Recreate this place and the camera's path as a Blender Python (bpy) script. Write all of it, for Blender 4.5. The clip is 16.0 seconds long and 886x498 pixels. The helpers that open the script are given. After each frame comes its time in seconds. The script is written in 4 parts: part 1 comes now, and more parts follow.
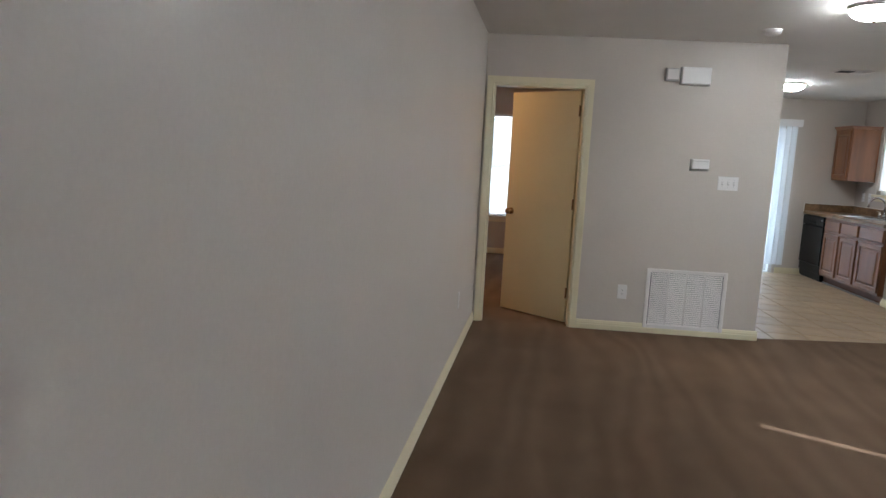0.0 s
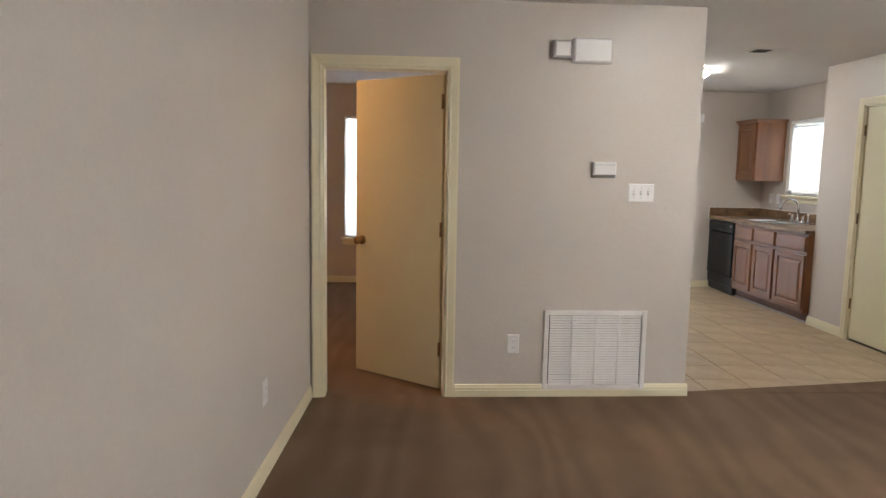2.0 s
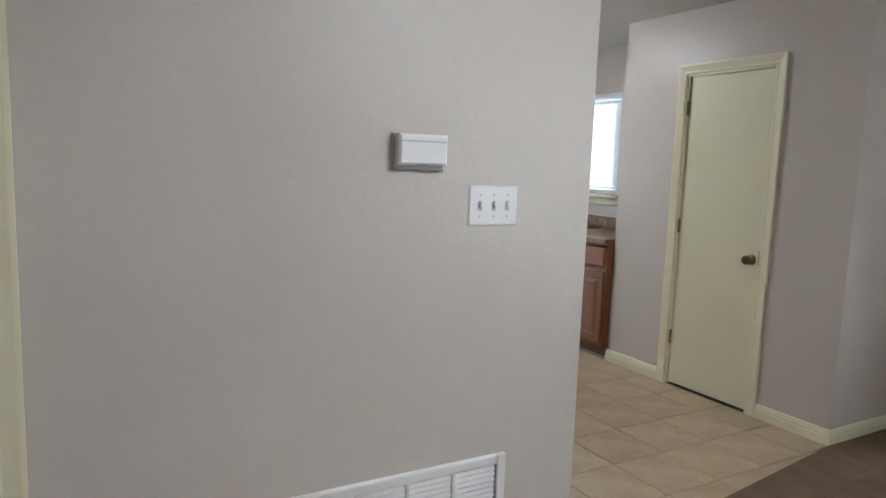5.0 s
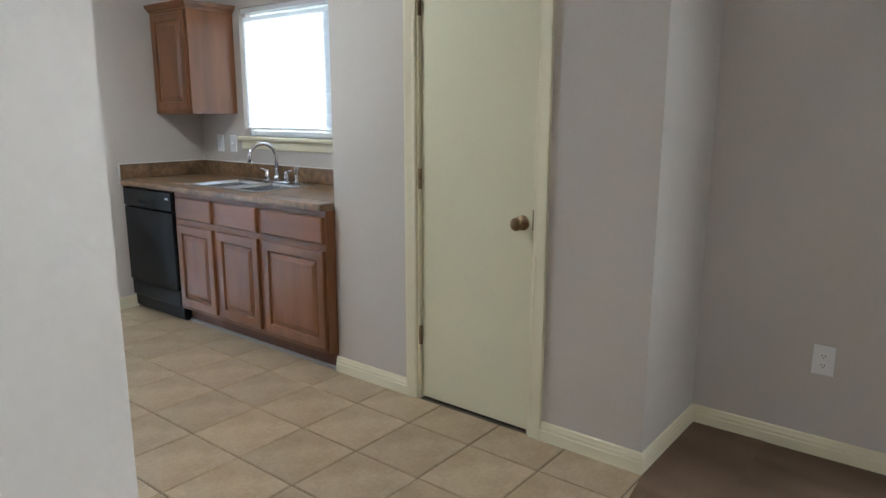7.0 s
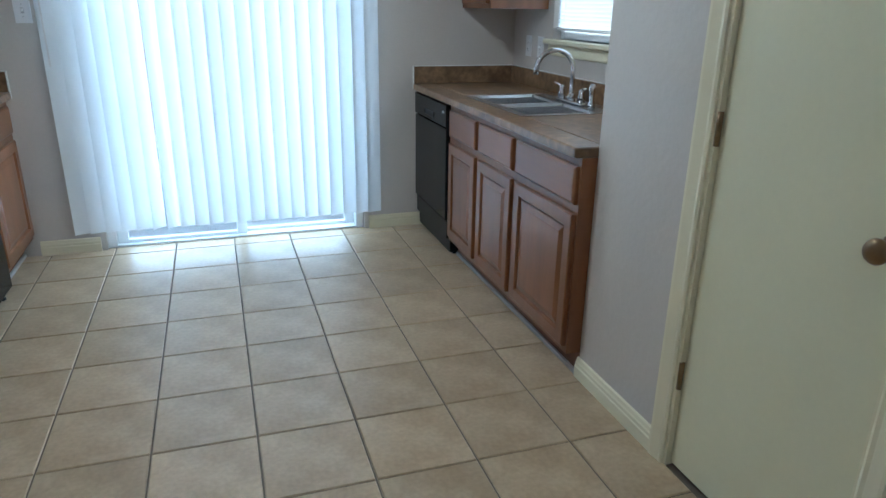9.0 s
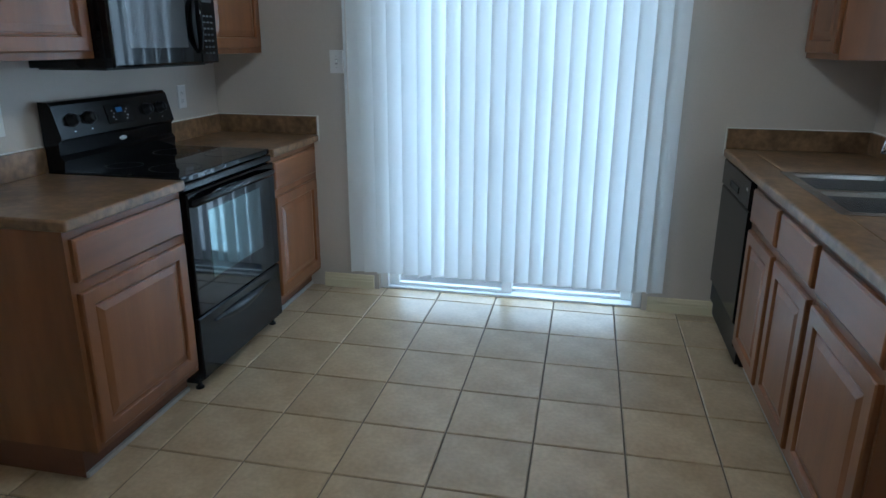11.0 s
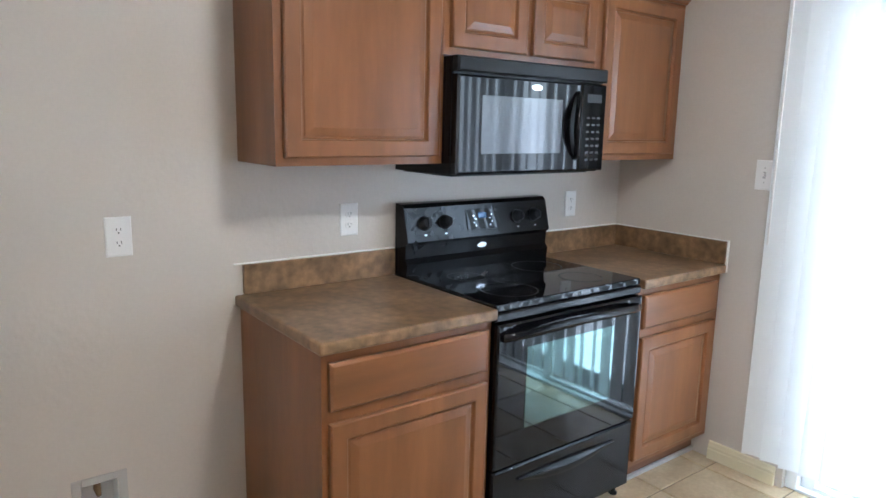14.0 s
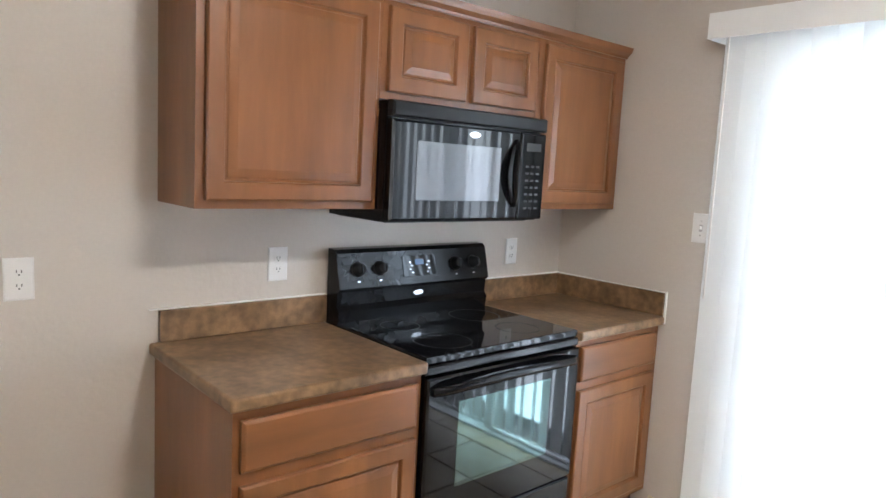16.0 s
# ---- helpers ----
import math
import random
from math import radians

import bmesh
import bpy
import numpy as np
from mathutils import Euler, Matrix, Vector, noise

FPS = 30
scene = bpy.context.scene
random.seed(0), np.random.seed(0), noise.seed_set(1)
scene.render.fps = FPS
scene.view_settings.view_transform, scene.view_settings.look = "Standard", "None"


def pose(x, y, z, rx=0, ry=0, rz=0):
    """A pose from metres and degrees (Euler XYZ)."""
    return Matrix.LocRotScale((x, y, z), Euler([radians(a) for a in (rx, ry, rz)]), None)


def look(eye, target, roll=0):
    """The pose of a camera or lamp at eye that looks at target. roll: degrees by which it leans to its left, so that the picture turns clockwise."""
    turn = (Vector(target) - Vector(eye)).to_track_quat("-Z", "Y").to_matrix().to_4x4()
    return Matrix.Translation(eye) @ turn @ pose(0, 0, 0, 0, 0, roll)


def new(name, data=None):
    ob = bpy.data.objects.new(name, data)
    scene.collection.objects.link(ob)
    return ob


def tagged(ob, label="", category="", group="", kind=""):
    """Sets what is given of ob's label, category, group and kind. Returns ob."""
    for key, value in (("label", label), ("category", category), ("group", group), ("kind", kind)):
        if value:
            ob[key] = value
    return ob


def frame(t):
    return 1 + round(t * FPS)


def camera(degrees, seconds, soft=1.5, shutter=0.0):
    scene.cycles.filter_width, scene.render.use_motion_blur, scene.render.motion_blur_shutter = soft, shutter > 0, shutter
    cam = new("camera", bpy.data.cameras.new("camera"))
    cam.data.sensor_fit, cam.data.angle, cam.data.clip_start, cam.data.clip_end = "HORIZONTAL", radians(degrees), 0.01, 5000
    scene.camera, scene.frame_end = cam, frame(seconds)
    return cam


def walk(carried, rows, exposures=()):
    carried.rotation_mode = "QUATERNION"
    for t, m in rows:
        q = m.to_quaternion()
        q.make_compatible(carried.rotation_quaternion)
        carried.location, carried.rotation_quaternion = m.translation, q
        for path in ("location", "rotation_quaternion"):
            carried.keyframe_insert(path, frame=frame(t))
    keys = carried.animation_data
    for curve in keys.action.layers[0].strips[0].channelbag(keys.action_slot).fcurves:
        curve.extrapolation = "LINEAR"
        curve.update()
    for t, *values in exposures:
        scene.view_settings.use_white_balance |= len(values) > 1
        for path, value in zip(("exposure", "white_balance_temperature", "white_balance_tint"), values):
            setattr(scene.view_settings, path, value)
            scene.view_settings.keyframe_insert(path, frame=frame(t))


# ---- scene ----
cam = camera(66.7, 16.0)
PATH = [
    (0, (-0.069, 0.215, 1.431), (-0.239, 2.188, 1.154), 3.0),
    (0.5, (0.068, 0.563, 1.438), (0.14, 2.533, 1.102), 3.0),
    (1, (0.163, 0.972, 1.427), (0.285, 2.947, 1.134), 0.7),
    (1.5, (0.236, 1.407, 1.444), (0.248, 3.39, 1.185), 0.0),
    (2, (0.277, 1.87, 1.448), (0.401, 3.852, 1.21), 1.0),
    (2.5, (0.323, 2.365, 1.43), (0.5, 4.341, 1.181), 0.5),
    (3, (0.378, 2.808, 1.385), (0.556, 4.785, 1.144), 0.6),
    (3.2, (0.318, 3.015, 1.394), (0.571, 4.984, 1.145), 1.3),
    (5.3, (0.856, 4.633, 1.434), (1.946, 6.288, 1.167), 1.7),
    (5.5, (0.971, 4.786, 1.427), (2.138, 6.386, 1.151), 1.6),
    (6, (1.246, 5.106, 1.404), (2.648, 6.507, 1.138), 1.5),
    (6.5, (1.604, 5.314, 1.356), (3.183, 6.515, 1.089), 0.8),
    (7, (1.885, 5.498, 1.372), (3.422, 6.714, 0.975), 0.1),
    (7.5, (2.224, 5.613, 1.368), (3.739, 6.802, 0.828), -0.2),
    (8, (2.538, 5.718, 1.371), (3.885, 7.075, 0.784), -1.2),
    (8.5, (2.737, 5.83, 1.387), (3.631, 7.492, 0.724), 0.0),
    (8.7, (2.833, 5.912, 1.37), (3.606, 7.628, 0.692), 0.5),
    (10.8, (3.505, 6.455, 1.445), (3.147, 8.317, 0.806), 0.3),
    (11, (3.457, 6.499, 1.431), (3.064, 8.369, 0.84), 0.3),
    (11.5, (3.51, 6.574, 1.475), (2.763, 8.372, 1.018), -0.2),
    (12, (3.583, 6.73, 1.472), (2.5, 8.37, 1.097), -0.1),
    (12.5, (3.579, 6.841, 1.475), (2.284, 8.32, 1.11), 0.6),
    (13, (3.514, 7.029, 1.469), (2.103, 8.399, 1.104), 1.3),
    (13.5, (3.475, 7.174, 1.479), (2.027, 8.506, 1.12), 1.5),
    (14, (3.506, 7.365, 1.489), (1.947, 8.566, 1.13), 1.3),
    (14.5, (3.523, 7.472, 1.499), (1.881, 8.558, 1.147), 1.1),
    (15, (3.515, 7.485, 1.527), (1.87, 8.578, 1.209), 1.9),
    (15.5, (3.518, 7.475, 1.515), (1.878, 8.593, 1.269), 2.2),
    (16, (3.492, 7.472, 1.511), (2.001, 8.784, 1.272), 3.1),
]
walk(cam, [(t, look(eye, target, roll)) for t, eye, target, roll in PATH],
     [(0.0, 1.12, 5650, 7), (0.8, 1.48, 6250, 10), (3.2, 1.50, 6250, 10), (5.5, 1.38, 5350, 5), (7.0, 1.50, 5350, 4), (8.0, 1.72, 5200, 2), (8.5, 1.46, 4800, -1),
      (10.8, 0.52, 5000, -2), (11.5, 0.38, 5000, -2), (12.0, 0.40, 5100, -1), (12.5, 0.76, 5200, 1), (13.5, 1.60, 5450, 5), (14.5, 2.04, 5850, 9), (16.0, 1.98, 6150, 10)])

# ---- light ----
sun_az, sun_el = 120.0, 26.8
world = bpy.data.worlds.new("sky")
scene.world = world
world.use_nodes = True
wn = world.node_tree.nodes
sky = wn.new("ShaderNodeTexSky")
sky.sky_type, sky.sun_disc = "NISHITA", False
sky.sun_elevation, sky.sun_rotation = radians(sun_el), radians(sun_az)
wn["Background"].inputs[1].default_value = 0.12
world.node_tree.links.new(sky.outputs[0], wn["Background"].inputs[0])

SUN_FROM = Vector((0.866 * math.cos(radians(sun_el)), -0.50 * math.cos(radians(sun_el)), math.sin(radians(sun_el))))
sun = new("sun", bpy.data.lights.new("sun", "SUN"))
sun.data.energy, sun.data.angle, sun.data.color = 5.0, radians(0.4), (1.0, 0.96, 0.89)
sun.matrix_world = look(SUN_FROM * 30, (0, 0, 0))


def window_light(name, eye, target, w, h, watts, colour):
    ob = new(name, bpy.data.lights.new(name, "AREA"))
    ob.data.shape, ob.data.size, ob.data.size_y = "RECTANGLE", w, h
    ob.data.energy, ob.data.color = watts, colour
    ob.matrix_world = look(eye, target)
    return ob


window_light("patio_daylight", (3.06, 10.39, 1.06), (3.06, 5, 1.06), 1.45, 1.95, 26, (0.76, 0.88, 1.0))
window_light("sink_daylight", (5.04, 9.16, 1.64), (0, 9.16, 1.64), 0.80, 0.75, 0.6, (0.85, 0.93, 1.0))
window_light("living_daylight", (5.04, 4.71, 1.35), (0, 4.71, 1.35), 1.4, 1.3, 16, (1.0, 0.95, 0.90))
window_light("front_daylight", (5.04, 1.35, 1.35), (0, 1.35, 1.35), 1.4, 1.3, 145, (1.0, 0.95, 0.90))
window_light("bedroom_daylight", (0.09, 10.52, 1.32), (0.09, 5, 1.32), 0.9, 1.4, 20, (0.92, 0.96, 1.0))


# ---- materials ----
def mat(name, colour, rough=0.6, metal=0.0, spots=0.0, scale=6.0, grain=0.0, grain_scale=150.0, bump=0.0, bump_scale=60.0,
        stretch=(1, 1, 1), tint=None, coat=0.0, spec=0.5, vary=0.0, detail=4.0):
    m = bpy.data.materials.new(name)
    m.use_nodes = True
    nt = m.node_tree
    b = nt.nodes["Principled BSDF"]
    b.inputs["Roughness"].default_value, b.inputs["Metallic"].default_value = rough, metal
    b.inputs["Coat Weight"].default_value, b.inputs["Specular IOR Level"].default_value = coat, spec
    b.inputs["Coat Roughness"].default_value = 0.12
    tc = nt.nodes.new("ShaderNodeTexCoord")
    mp = nt.nodes.new("ShaderNodeMapping")
    mp.inputs["Scale"].default_value = stretch
    nt.links.new(tc.outputs["Object"], mp.inputs[0])
    col = nt.nodes.new("ShaderNodeRGB")
    col.outputs[0].default_value = (*colour, 1)
    out = col.outputs[0]
    for amount, sc, det in ((spots, scale, detail), (grain, grain_scale, 3.0)):
        if amount:
            n = nt.nodes.new("ShaderNodeTexNoise")
            n.inputs["Scale"].default_value, n.inputs["Detail"].default_value = sc, det
            nt.links.new(mp.outputs[0], n.inputs["Vector"])
            ramp = nt.nodes.new("ShaderNodeMapRange")
            ramp.inputs[1].default_value, ramp.inputs[2].default_value = 0.3, 0.7
            nt.links.new(n.outputs[0], ramp.inputs[0])
            mx = nt.nodes.new("ShaderNodeMix")
            mx.data_type = "RGBA"
            nt.links.new(ramp.outputs[0], mx.inputs["Factor"])
            dark = tint if (tint and amount == spots) else tuple(c * (1 - amount) for c in colour)
            lo = nt.nodes.new("ShaderNodeMix")
            lo.data_type, lo.blend_type = "RGBA", "MULTIPLY"
            lo.inputs["Factor"].default_value = 1.0
            nt.links.new(out, lo.inputs[6])
            lo.inputs[7].default_value = (*(d / max(c, 1e-4) for d, c in zip(dark, colour)), 1)
            nt.links.new(lo.outputs[2], mx.inputs[6])
            nt.links.new(out, mx.inputs[7])
            out = mx.outputs[2]
    if vary:
        oi = nt.nodes.new("ShaderNodeObjectInfo")
        mr = nt.nodes.new("ShaderNodeMapRange")
        mr.inputs[3].default_value, mr.inputs[4].default_value = 1 - vary, 1 + vary
        nt.links.new(oi.outputs["Random"], mr.inputs[0])
        hv = nt.nodes.new("ShaderNodeHueSaturation")
        nt.links.new(mr.outputs[0], hv.inputs["Value"])
        nt.links.new(out, hv.inputs["Color"])
        out = hv.outputs[0]
    nt.links.new(out, b.inputs["Base Color"])
    if bump:
        n = nt.nodes.new("ShaderNodeTexNoise")
        n.inputs["Scale"].default_value, n.inputs["Detail"].default_value = bump_scale, 3.0
        nt.links.new(mp.outputs[0], n.inputs["Vector"])
        bp = nt.nodes.new("ShaderNodeBump")
        bp.inputs["Strength"].default_value, bp.inputs["Distance"].default_value = bump, 0.004
        nt.links.new(n.outputs[0], bp.inputs["Height"])
        nt.links.new(bp.outputs[0], b.inputs["Normal"])
    return m


def glow(name, colour, strength):
    m = mat(name, colour, 0.4)
    b = m.node_tree.nodes["Principled BSDF"]
    b.inputs["Emission Color"].default_value = (*colour, 1)
    b.inputs["Emission Strength"].default_value = strength
    return m


def translucent(name, colour, share):
    m = mat(name, colour, 0.5, spots=0.03, scale=3.0)
    nt = m.node_tree
    tr = nt.nodes.new("ShaderNodeBsdfTranslucent")
    tr.inputs[0].default_value = (*colour, 1)
    mx = nt.nodes.new("ShaderNodeMixShader")
    mx.inputs[0].default_value = share
    nt.links.new(nt.nodes["Principled BSDF"].outputs[0], mx.inputs[1])
    nt.links.new(tr.outputs[0], mx.inputs[2])
    nt.links.new(mx.outputs[0], nt.nodes["Material Output"].inputs[0])
    return m


def glass(name):
    """A thin clear pane: mostly see-through, with a faint mirror gloss."""
    m = mat(name, (1, 1, 1), 0.0)
    nt = m.node_tree
    clear = nt.nodes.new("ShaderNodeBsdfTransparent")
    gloss = nt.nodes.new("ShaderNodeBsdfGlossy")
    gloss.inputs["Roughness"].default_value = 0.02
    mx = nt.nodes.new("ShaderNodeMixShader")
    mx.inputs[0].default_value = 0.06
    nt.links.new(clear.outputs[0], mx.inputs[1])
    nt.links.new(gloss.outputs[0], mx.inputs[2])
    nt.links.new(mx.outputs[0], nt.nodes["Material Output"].inputs[0])
    return m


def carpet_material():
    m = mat("brown_carpet", (0.262, 0.174, 0.112), 0.95, spots=0.22, scale=2.2, grain=0.45, grain_scale=420.0, bump=1.0, bump_scale=330.0, spec=0.1)
    nt = m.node_tree
    b = nt.nodes["Principled BSDF"]
    source = b.inputs["Base Color"].links[0].from_socket
    tc = nt.nodes.new("ShaderNodeTexCoord")
    mp = nt.nodes.new("ShaderNodeMapping")
    mp.inputs["Rotation"].default_value = (0, 0, radians(14))
    mp.inputs["Scale"].default_value = (1.0, 0.28, 1.0)
    nt.links.new(tc.outputs["Object"], mp.inputs[0])
    w = nt.nodes.new("ShaderNodeTexWave")
    w.inputs["Scale"].default_value, w.inputs["Distortion"].default_value = 1.6, 11.0
    w.inputs["Detail"].default_value, w.inputs["Detail Scale"].default_value = 2.0, 1.2
    nt.links.new(mp.outputs[0], w.inputs["Vector"])
    mr = nt.nodes.new("ShaderNodeMapRange")
    mr.inputs[3].default_value, mr.inputs[4].default_value = 0.93, 1.075
    nt.links.new(w.outputs["Fac"], mr.inputs[0])
    hv = nt.nodes.new("ShaderNodeHueSaturation")
    nt.links.new(mr.outputs[0], hv.inputs["Value"])
    nt.links.new(source, hv.inputs["Color"])
    nt.links.new(hv.outputs[0], b.inputs["Base Color"])
    return m


WALL = mat("greige_wall_paint", (0.60, 0.54, 0.48), 0.36, spots=0.05, scale=1.6, grain=0.03, grain_scale=90, bump=0.30, bump_scale=38, spec=0.35)
CEIL = mat("ceiling_paint", (0.70, 0.67, 0.63), 0.8, spots=0.05, scale=2.0, bump=0.5, bump_scale=55)
TRIM = mat("cream_trim_paint", (0.80, 0.73, 0.52), 0.35, spots=0.05, scale=5.0, bump=0.06, bump_scale=40)
DOOR = mat("cream_door_paint", (0.77, 0.72, 0.50), 0.38, spots=0.04, scale=2.5, grain=0.02, grain_scale=60, bump=0.05, bump_scale=50)
CARPET = carpet_material()
TILE = mat("beige_tile", (0.56, 0.435, 0.28), 0.33, spots=0.30, scale=5.0, tint=(0.40, 0.285, 0.165), grain=0.16, grain_scale=55, bump=0.10, bump_scale=20, vary=0.08)
GROUT = mat("dark_grout", (0.19, 0.15, 0.11), 0.9, spots=0.25, scale=9.0, grain=0.2, grain_scale=200)
WOOD = mat("maple_brown_stain", (0.285, 0.112, 0.040), 0.31, spots=0.42, scale=2.1, grain=0.14, grain_scale=11, stretch=(3.0, 3.0, 0.45), bump=0.05, bump_scale=60, coat=0.1)
WOODH = mat("maple_brown_stain_level", (0.285, 0.112, 0.040), 0.31, spots=0.42, scale=2.1, grain=0.14, grain_scale=11, stretch=(3.0, 0.45, 3.0), bump=0.05, bump_scale=60, coat=0.1)
WOODDK = mat("dark_cabinet_side", (0.20, 0.080, 0.040), 0.4, spots=0.2, scale=2.2, grain=0.12, grain_scale=30, stretch=(3.0, 3.0, 0.45), coat=0.15)
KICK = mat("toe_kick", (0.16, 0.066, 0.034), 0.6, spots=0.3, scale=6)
COUNTER = mat("brown_laminate", (0.37, 0.22, 0.112), 0.28, spots=0.45, scale=7.5, grain=0.42, grain_scale=30, bump=0.03, tint=(0.165, 0.10, 0.054), detail=8.0)
BLACK = mat("black_enamel", (0.008, 0.008, 0.009), 0.16, spots=0.2, scale=20, spec=0.24)
BLACKG = mat("black_glass", (0.004, 0.004, 0.005), 0.045, spots=0.2, scale=15, spec=0.26)
BLACKM = mat("black_plastic", (0.010, 0.010, 0.011), 0.36, grain=0.2, grain_scale=120, spec=0.25)
OVENWIN = mat("oven_window_glass", (0.11, 0.115, 0.13), 0.05, metal=0.7, spots=0.1, scale=6)
ow = OVENWIN.node_tree.nodes["Principled BSDF"]
ow.inputs["Thin Film Thickness"].default_value, ow.inputs["Thin Film IOR"].default_value = 520.0, 1.9
MWWIN = mat("microwave_screen", (0.10, 0.10, 0.105), 0.08, metal=0.5, grain=0.35, grain_scale=500)
CHROME = mat("chrome", (0.78, 0.78, 0.79), 0.10, metal=1.0, spots=0.05, scale=12)
STEEL = mat("brushed_steel", (0.62, 0.62, 0.63), 0.27, metal=1.0, spots=0.1, scale=8, grain=0.08, grain_scale=80, stretch=(1, 9, 1))
BRASS = mat("aged_brass", (0.50, 0.33, 0.15), 0.24, metal=1.0, spots=0.3, scale=30)
NICKEL = mat("antique_brass", (0.30, 0.20, 0.11), 0.28, metal=1.0, spots=0.3, scale=30)
WHITE = mat("white_plastic", (0.80, 0.78, 0.76), 0.38, spots=0.03, scale=12)
GREYP = mat("grey_plastic", (0.47, 0.45, 0.43), 0.45, spots=0.05, scale=10)
KEY = mat("grey_key_print", (0.06, 0.064, 0.066), 0.5, spots=0.2, scale=60, spec=0.2)
DARKSLOT = mat("dark_slot", (0.03, 0.03, 0.03), 0.7, spots=0.2, scale=30)
VENTW = mat("white_grille_paint", (0.82, 0.78, 0.75), 0.45, spots=0.05, scale=6)
CAULK = mat("white_caulk", (0.85, 0.84, 0.80), 0.6, spots=0.1, scale=25)
VANE = translucent("white_vinyl_vane", (0.86, 0.88, 0.89), 0.18)
SLAT = translucent("white_blind_slat", (0.84, 0.87, 0.90), 0.26)
VINYL = mat("white_vinyl_frame", (0.82, 0.82, 0.81), 0.4, spots=0.03, scale=8)
PANE = glass("window_glass")
LAMPG = glow("lamp_glass", (1.0, 0.95, 0.87), 42.0)
# orange glow for the dome added out of view behind the bedroom wall
WARMFILL = glow("warm_fill_glow", (1.0, 0.52, 0.22), 36.0)
GRASS = mat("lawn", (0.10, 0.12, 0.05), 0.95, spots=0.4, scale=1.5, grain=0.4, grain_scale=60, bump=1.0, bump_scale=40)
SLAB = mat("patio_concrete", (0.58, 0.56, 0.53), 0.9, spots=0.15, scale=3, grain=0.15, grain_scale=80)
FENCE = mat("cedar_fence", (0.30, 0.19, 0.12), 0.85, spots=0.3, scale=2, grain=0.3, grain_scale=20, stretch=(4, 4, 0.4))
LCD = mat("display_blue", (0.03, 0.12, 0.30), 0.15, spots=0.2, scale=40)
SILVER = mat("silver_badge", (0.72, 0.72, 0.74), 0.25, metal=1.0, spots=0.05, scale=30)


# ---- building helpers ----
ORG = {}


def finish(bm, smooth=False):
    bmesh.ops.recalc_face_normals(bm, faces=bm.faces)
    for f in bm.faces:
        f.smooth = smooth
    return bm


def thing(name, at, label, category, group="", kind=""):
    ob = new(name)
    ob.empty_display_size = 0.05
    ob.location = at
    ORG[ob] = Vector(at)
    return tagged(ob, label, category, group, kind)


def part(name, bm, material, parent=None, label="", smooth=False):
    finish(bm, smooth)
    o = ORG.get(parent, Vector((0, 0, 0)))
    bmesh.ops.translate(bm, verts=bm.verts, vec=-o)
    me = bpy.data.meshes.new(name)
    bm.to_mesh(me)
    bm.free()
    me.materials.append(material)
    ob = new(name, me)
    if parent:
        ob.parent = parent
        ORG[ob] = o
    if label:
        ob["label"] = label
    return ob


def solid(name, bm, material, label, category, kind="", group="", smooth=False):
    """A thing of one mesh, with its origin at its base."""
    lo = Vector((min(v.co.x for v in bm.verts), min(v.co.y for v in bm.verts), min(v.co.z for v in bm.verts)))
    hi = Vector((max(v.co.x for v in bm.verts), max(v.co.y for v in bm.verts), max(v.co.z for v in bm.verts)))
    c = Vector(((lo.x + hi.x) / 2, (lo.y + hi.y) / 2, lo.z))
    finish(bm, smooth)
    bmesh.ops.translate(bm, verts=bm.verts, vec=-c)
    me = bpy.data.meshes.new(name)
    bm.to_mesh(me)
    bm.free()
    me.materials.append(material)
    ob = new(name, me)
    ob.location = c
    ORG[ob] = c
    return tagged(ob, label, category, group, kind)


def box(lo, hi, bevel=0.0, bm=None, seg=2):
    bm = bm or bmesh.new()
    r = bmesh.ops.create_cube(bm, size=1.0)
    vs = r["verts"]
    for v in vs:
        v.co = Vector([lo[i] + (hi[i] - lo[i]) * (v.co[i] + 0.5) for i in range(3)])
    if bevel:
        es = list({e for v in vs for e in v.link_edges})
        bmesh.ops.bevel(bm, geom=es, offset=bevel, segments=seg, affect="EDGES", profile=0.5)
    return bm


def frame_at(o, u, v, w):
    o, u, v, w = Vector(o), Vector(u), Vector(v), Vector(w)
    return lambda a, b, c: o + u * a + v * b + w * c


def rings(F, u0, v0, u1, v1, steps, bm=None, cap=True, back=True):
    """Nested rectangles (inset, height), lofted: panels, plates and mouldings."""
    bm = bm or bmesh.new()
    rows = []
    for i, w in steps:
        rows.append([bm.verts.new(F(a, b, w)) for a, b in ((u0 + i, v0 + i), (u1 - i, v0 + i), (u1 - i, v1 - i), (u0 + i, v1 - i))])
    for p, q in zip(rows, rows[1:]):
        for k in range(4):
            bm.faces.new((p[k], p[(k + 1) % 4], q[(k + 1) % 4], q[k]))
    if cap:
        bm.faces.new(rows[-1])
    if back:
        bm.faces.new(rows[0][::-1])
    return bm


def extrude_profile(pts, F, length, bm=None):
    """A closed outline (b, c) swept along the first axis of F."""
    bm = bm or bmesh.new()
    a = [bm.verts.new(F(0, p, q)) for p, q in pts]
    b = [bm.verts.new(F(length, p, q)) for p, q in pts]
    n = len(pts)
    for i in range(n):
        bm.faces.new((a[i], a[(i + 1) % n], b[(i + 1) % n], b[i]))
    bm.faces.new(a[::-1])
    bm.faces.new(b)
    return bm


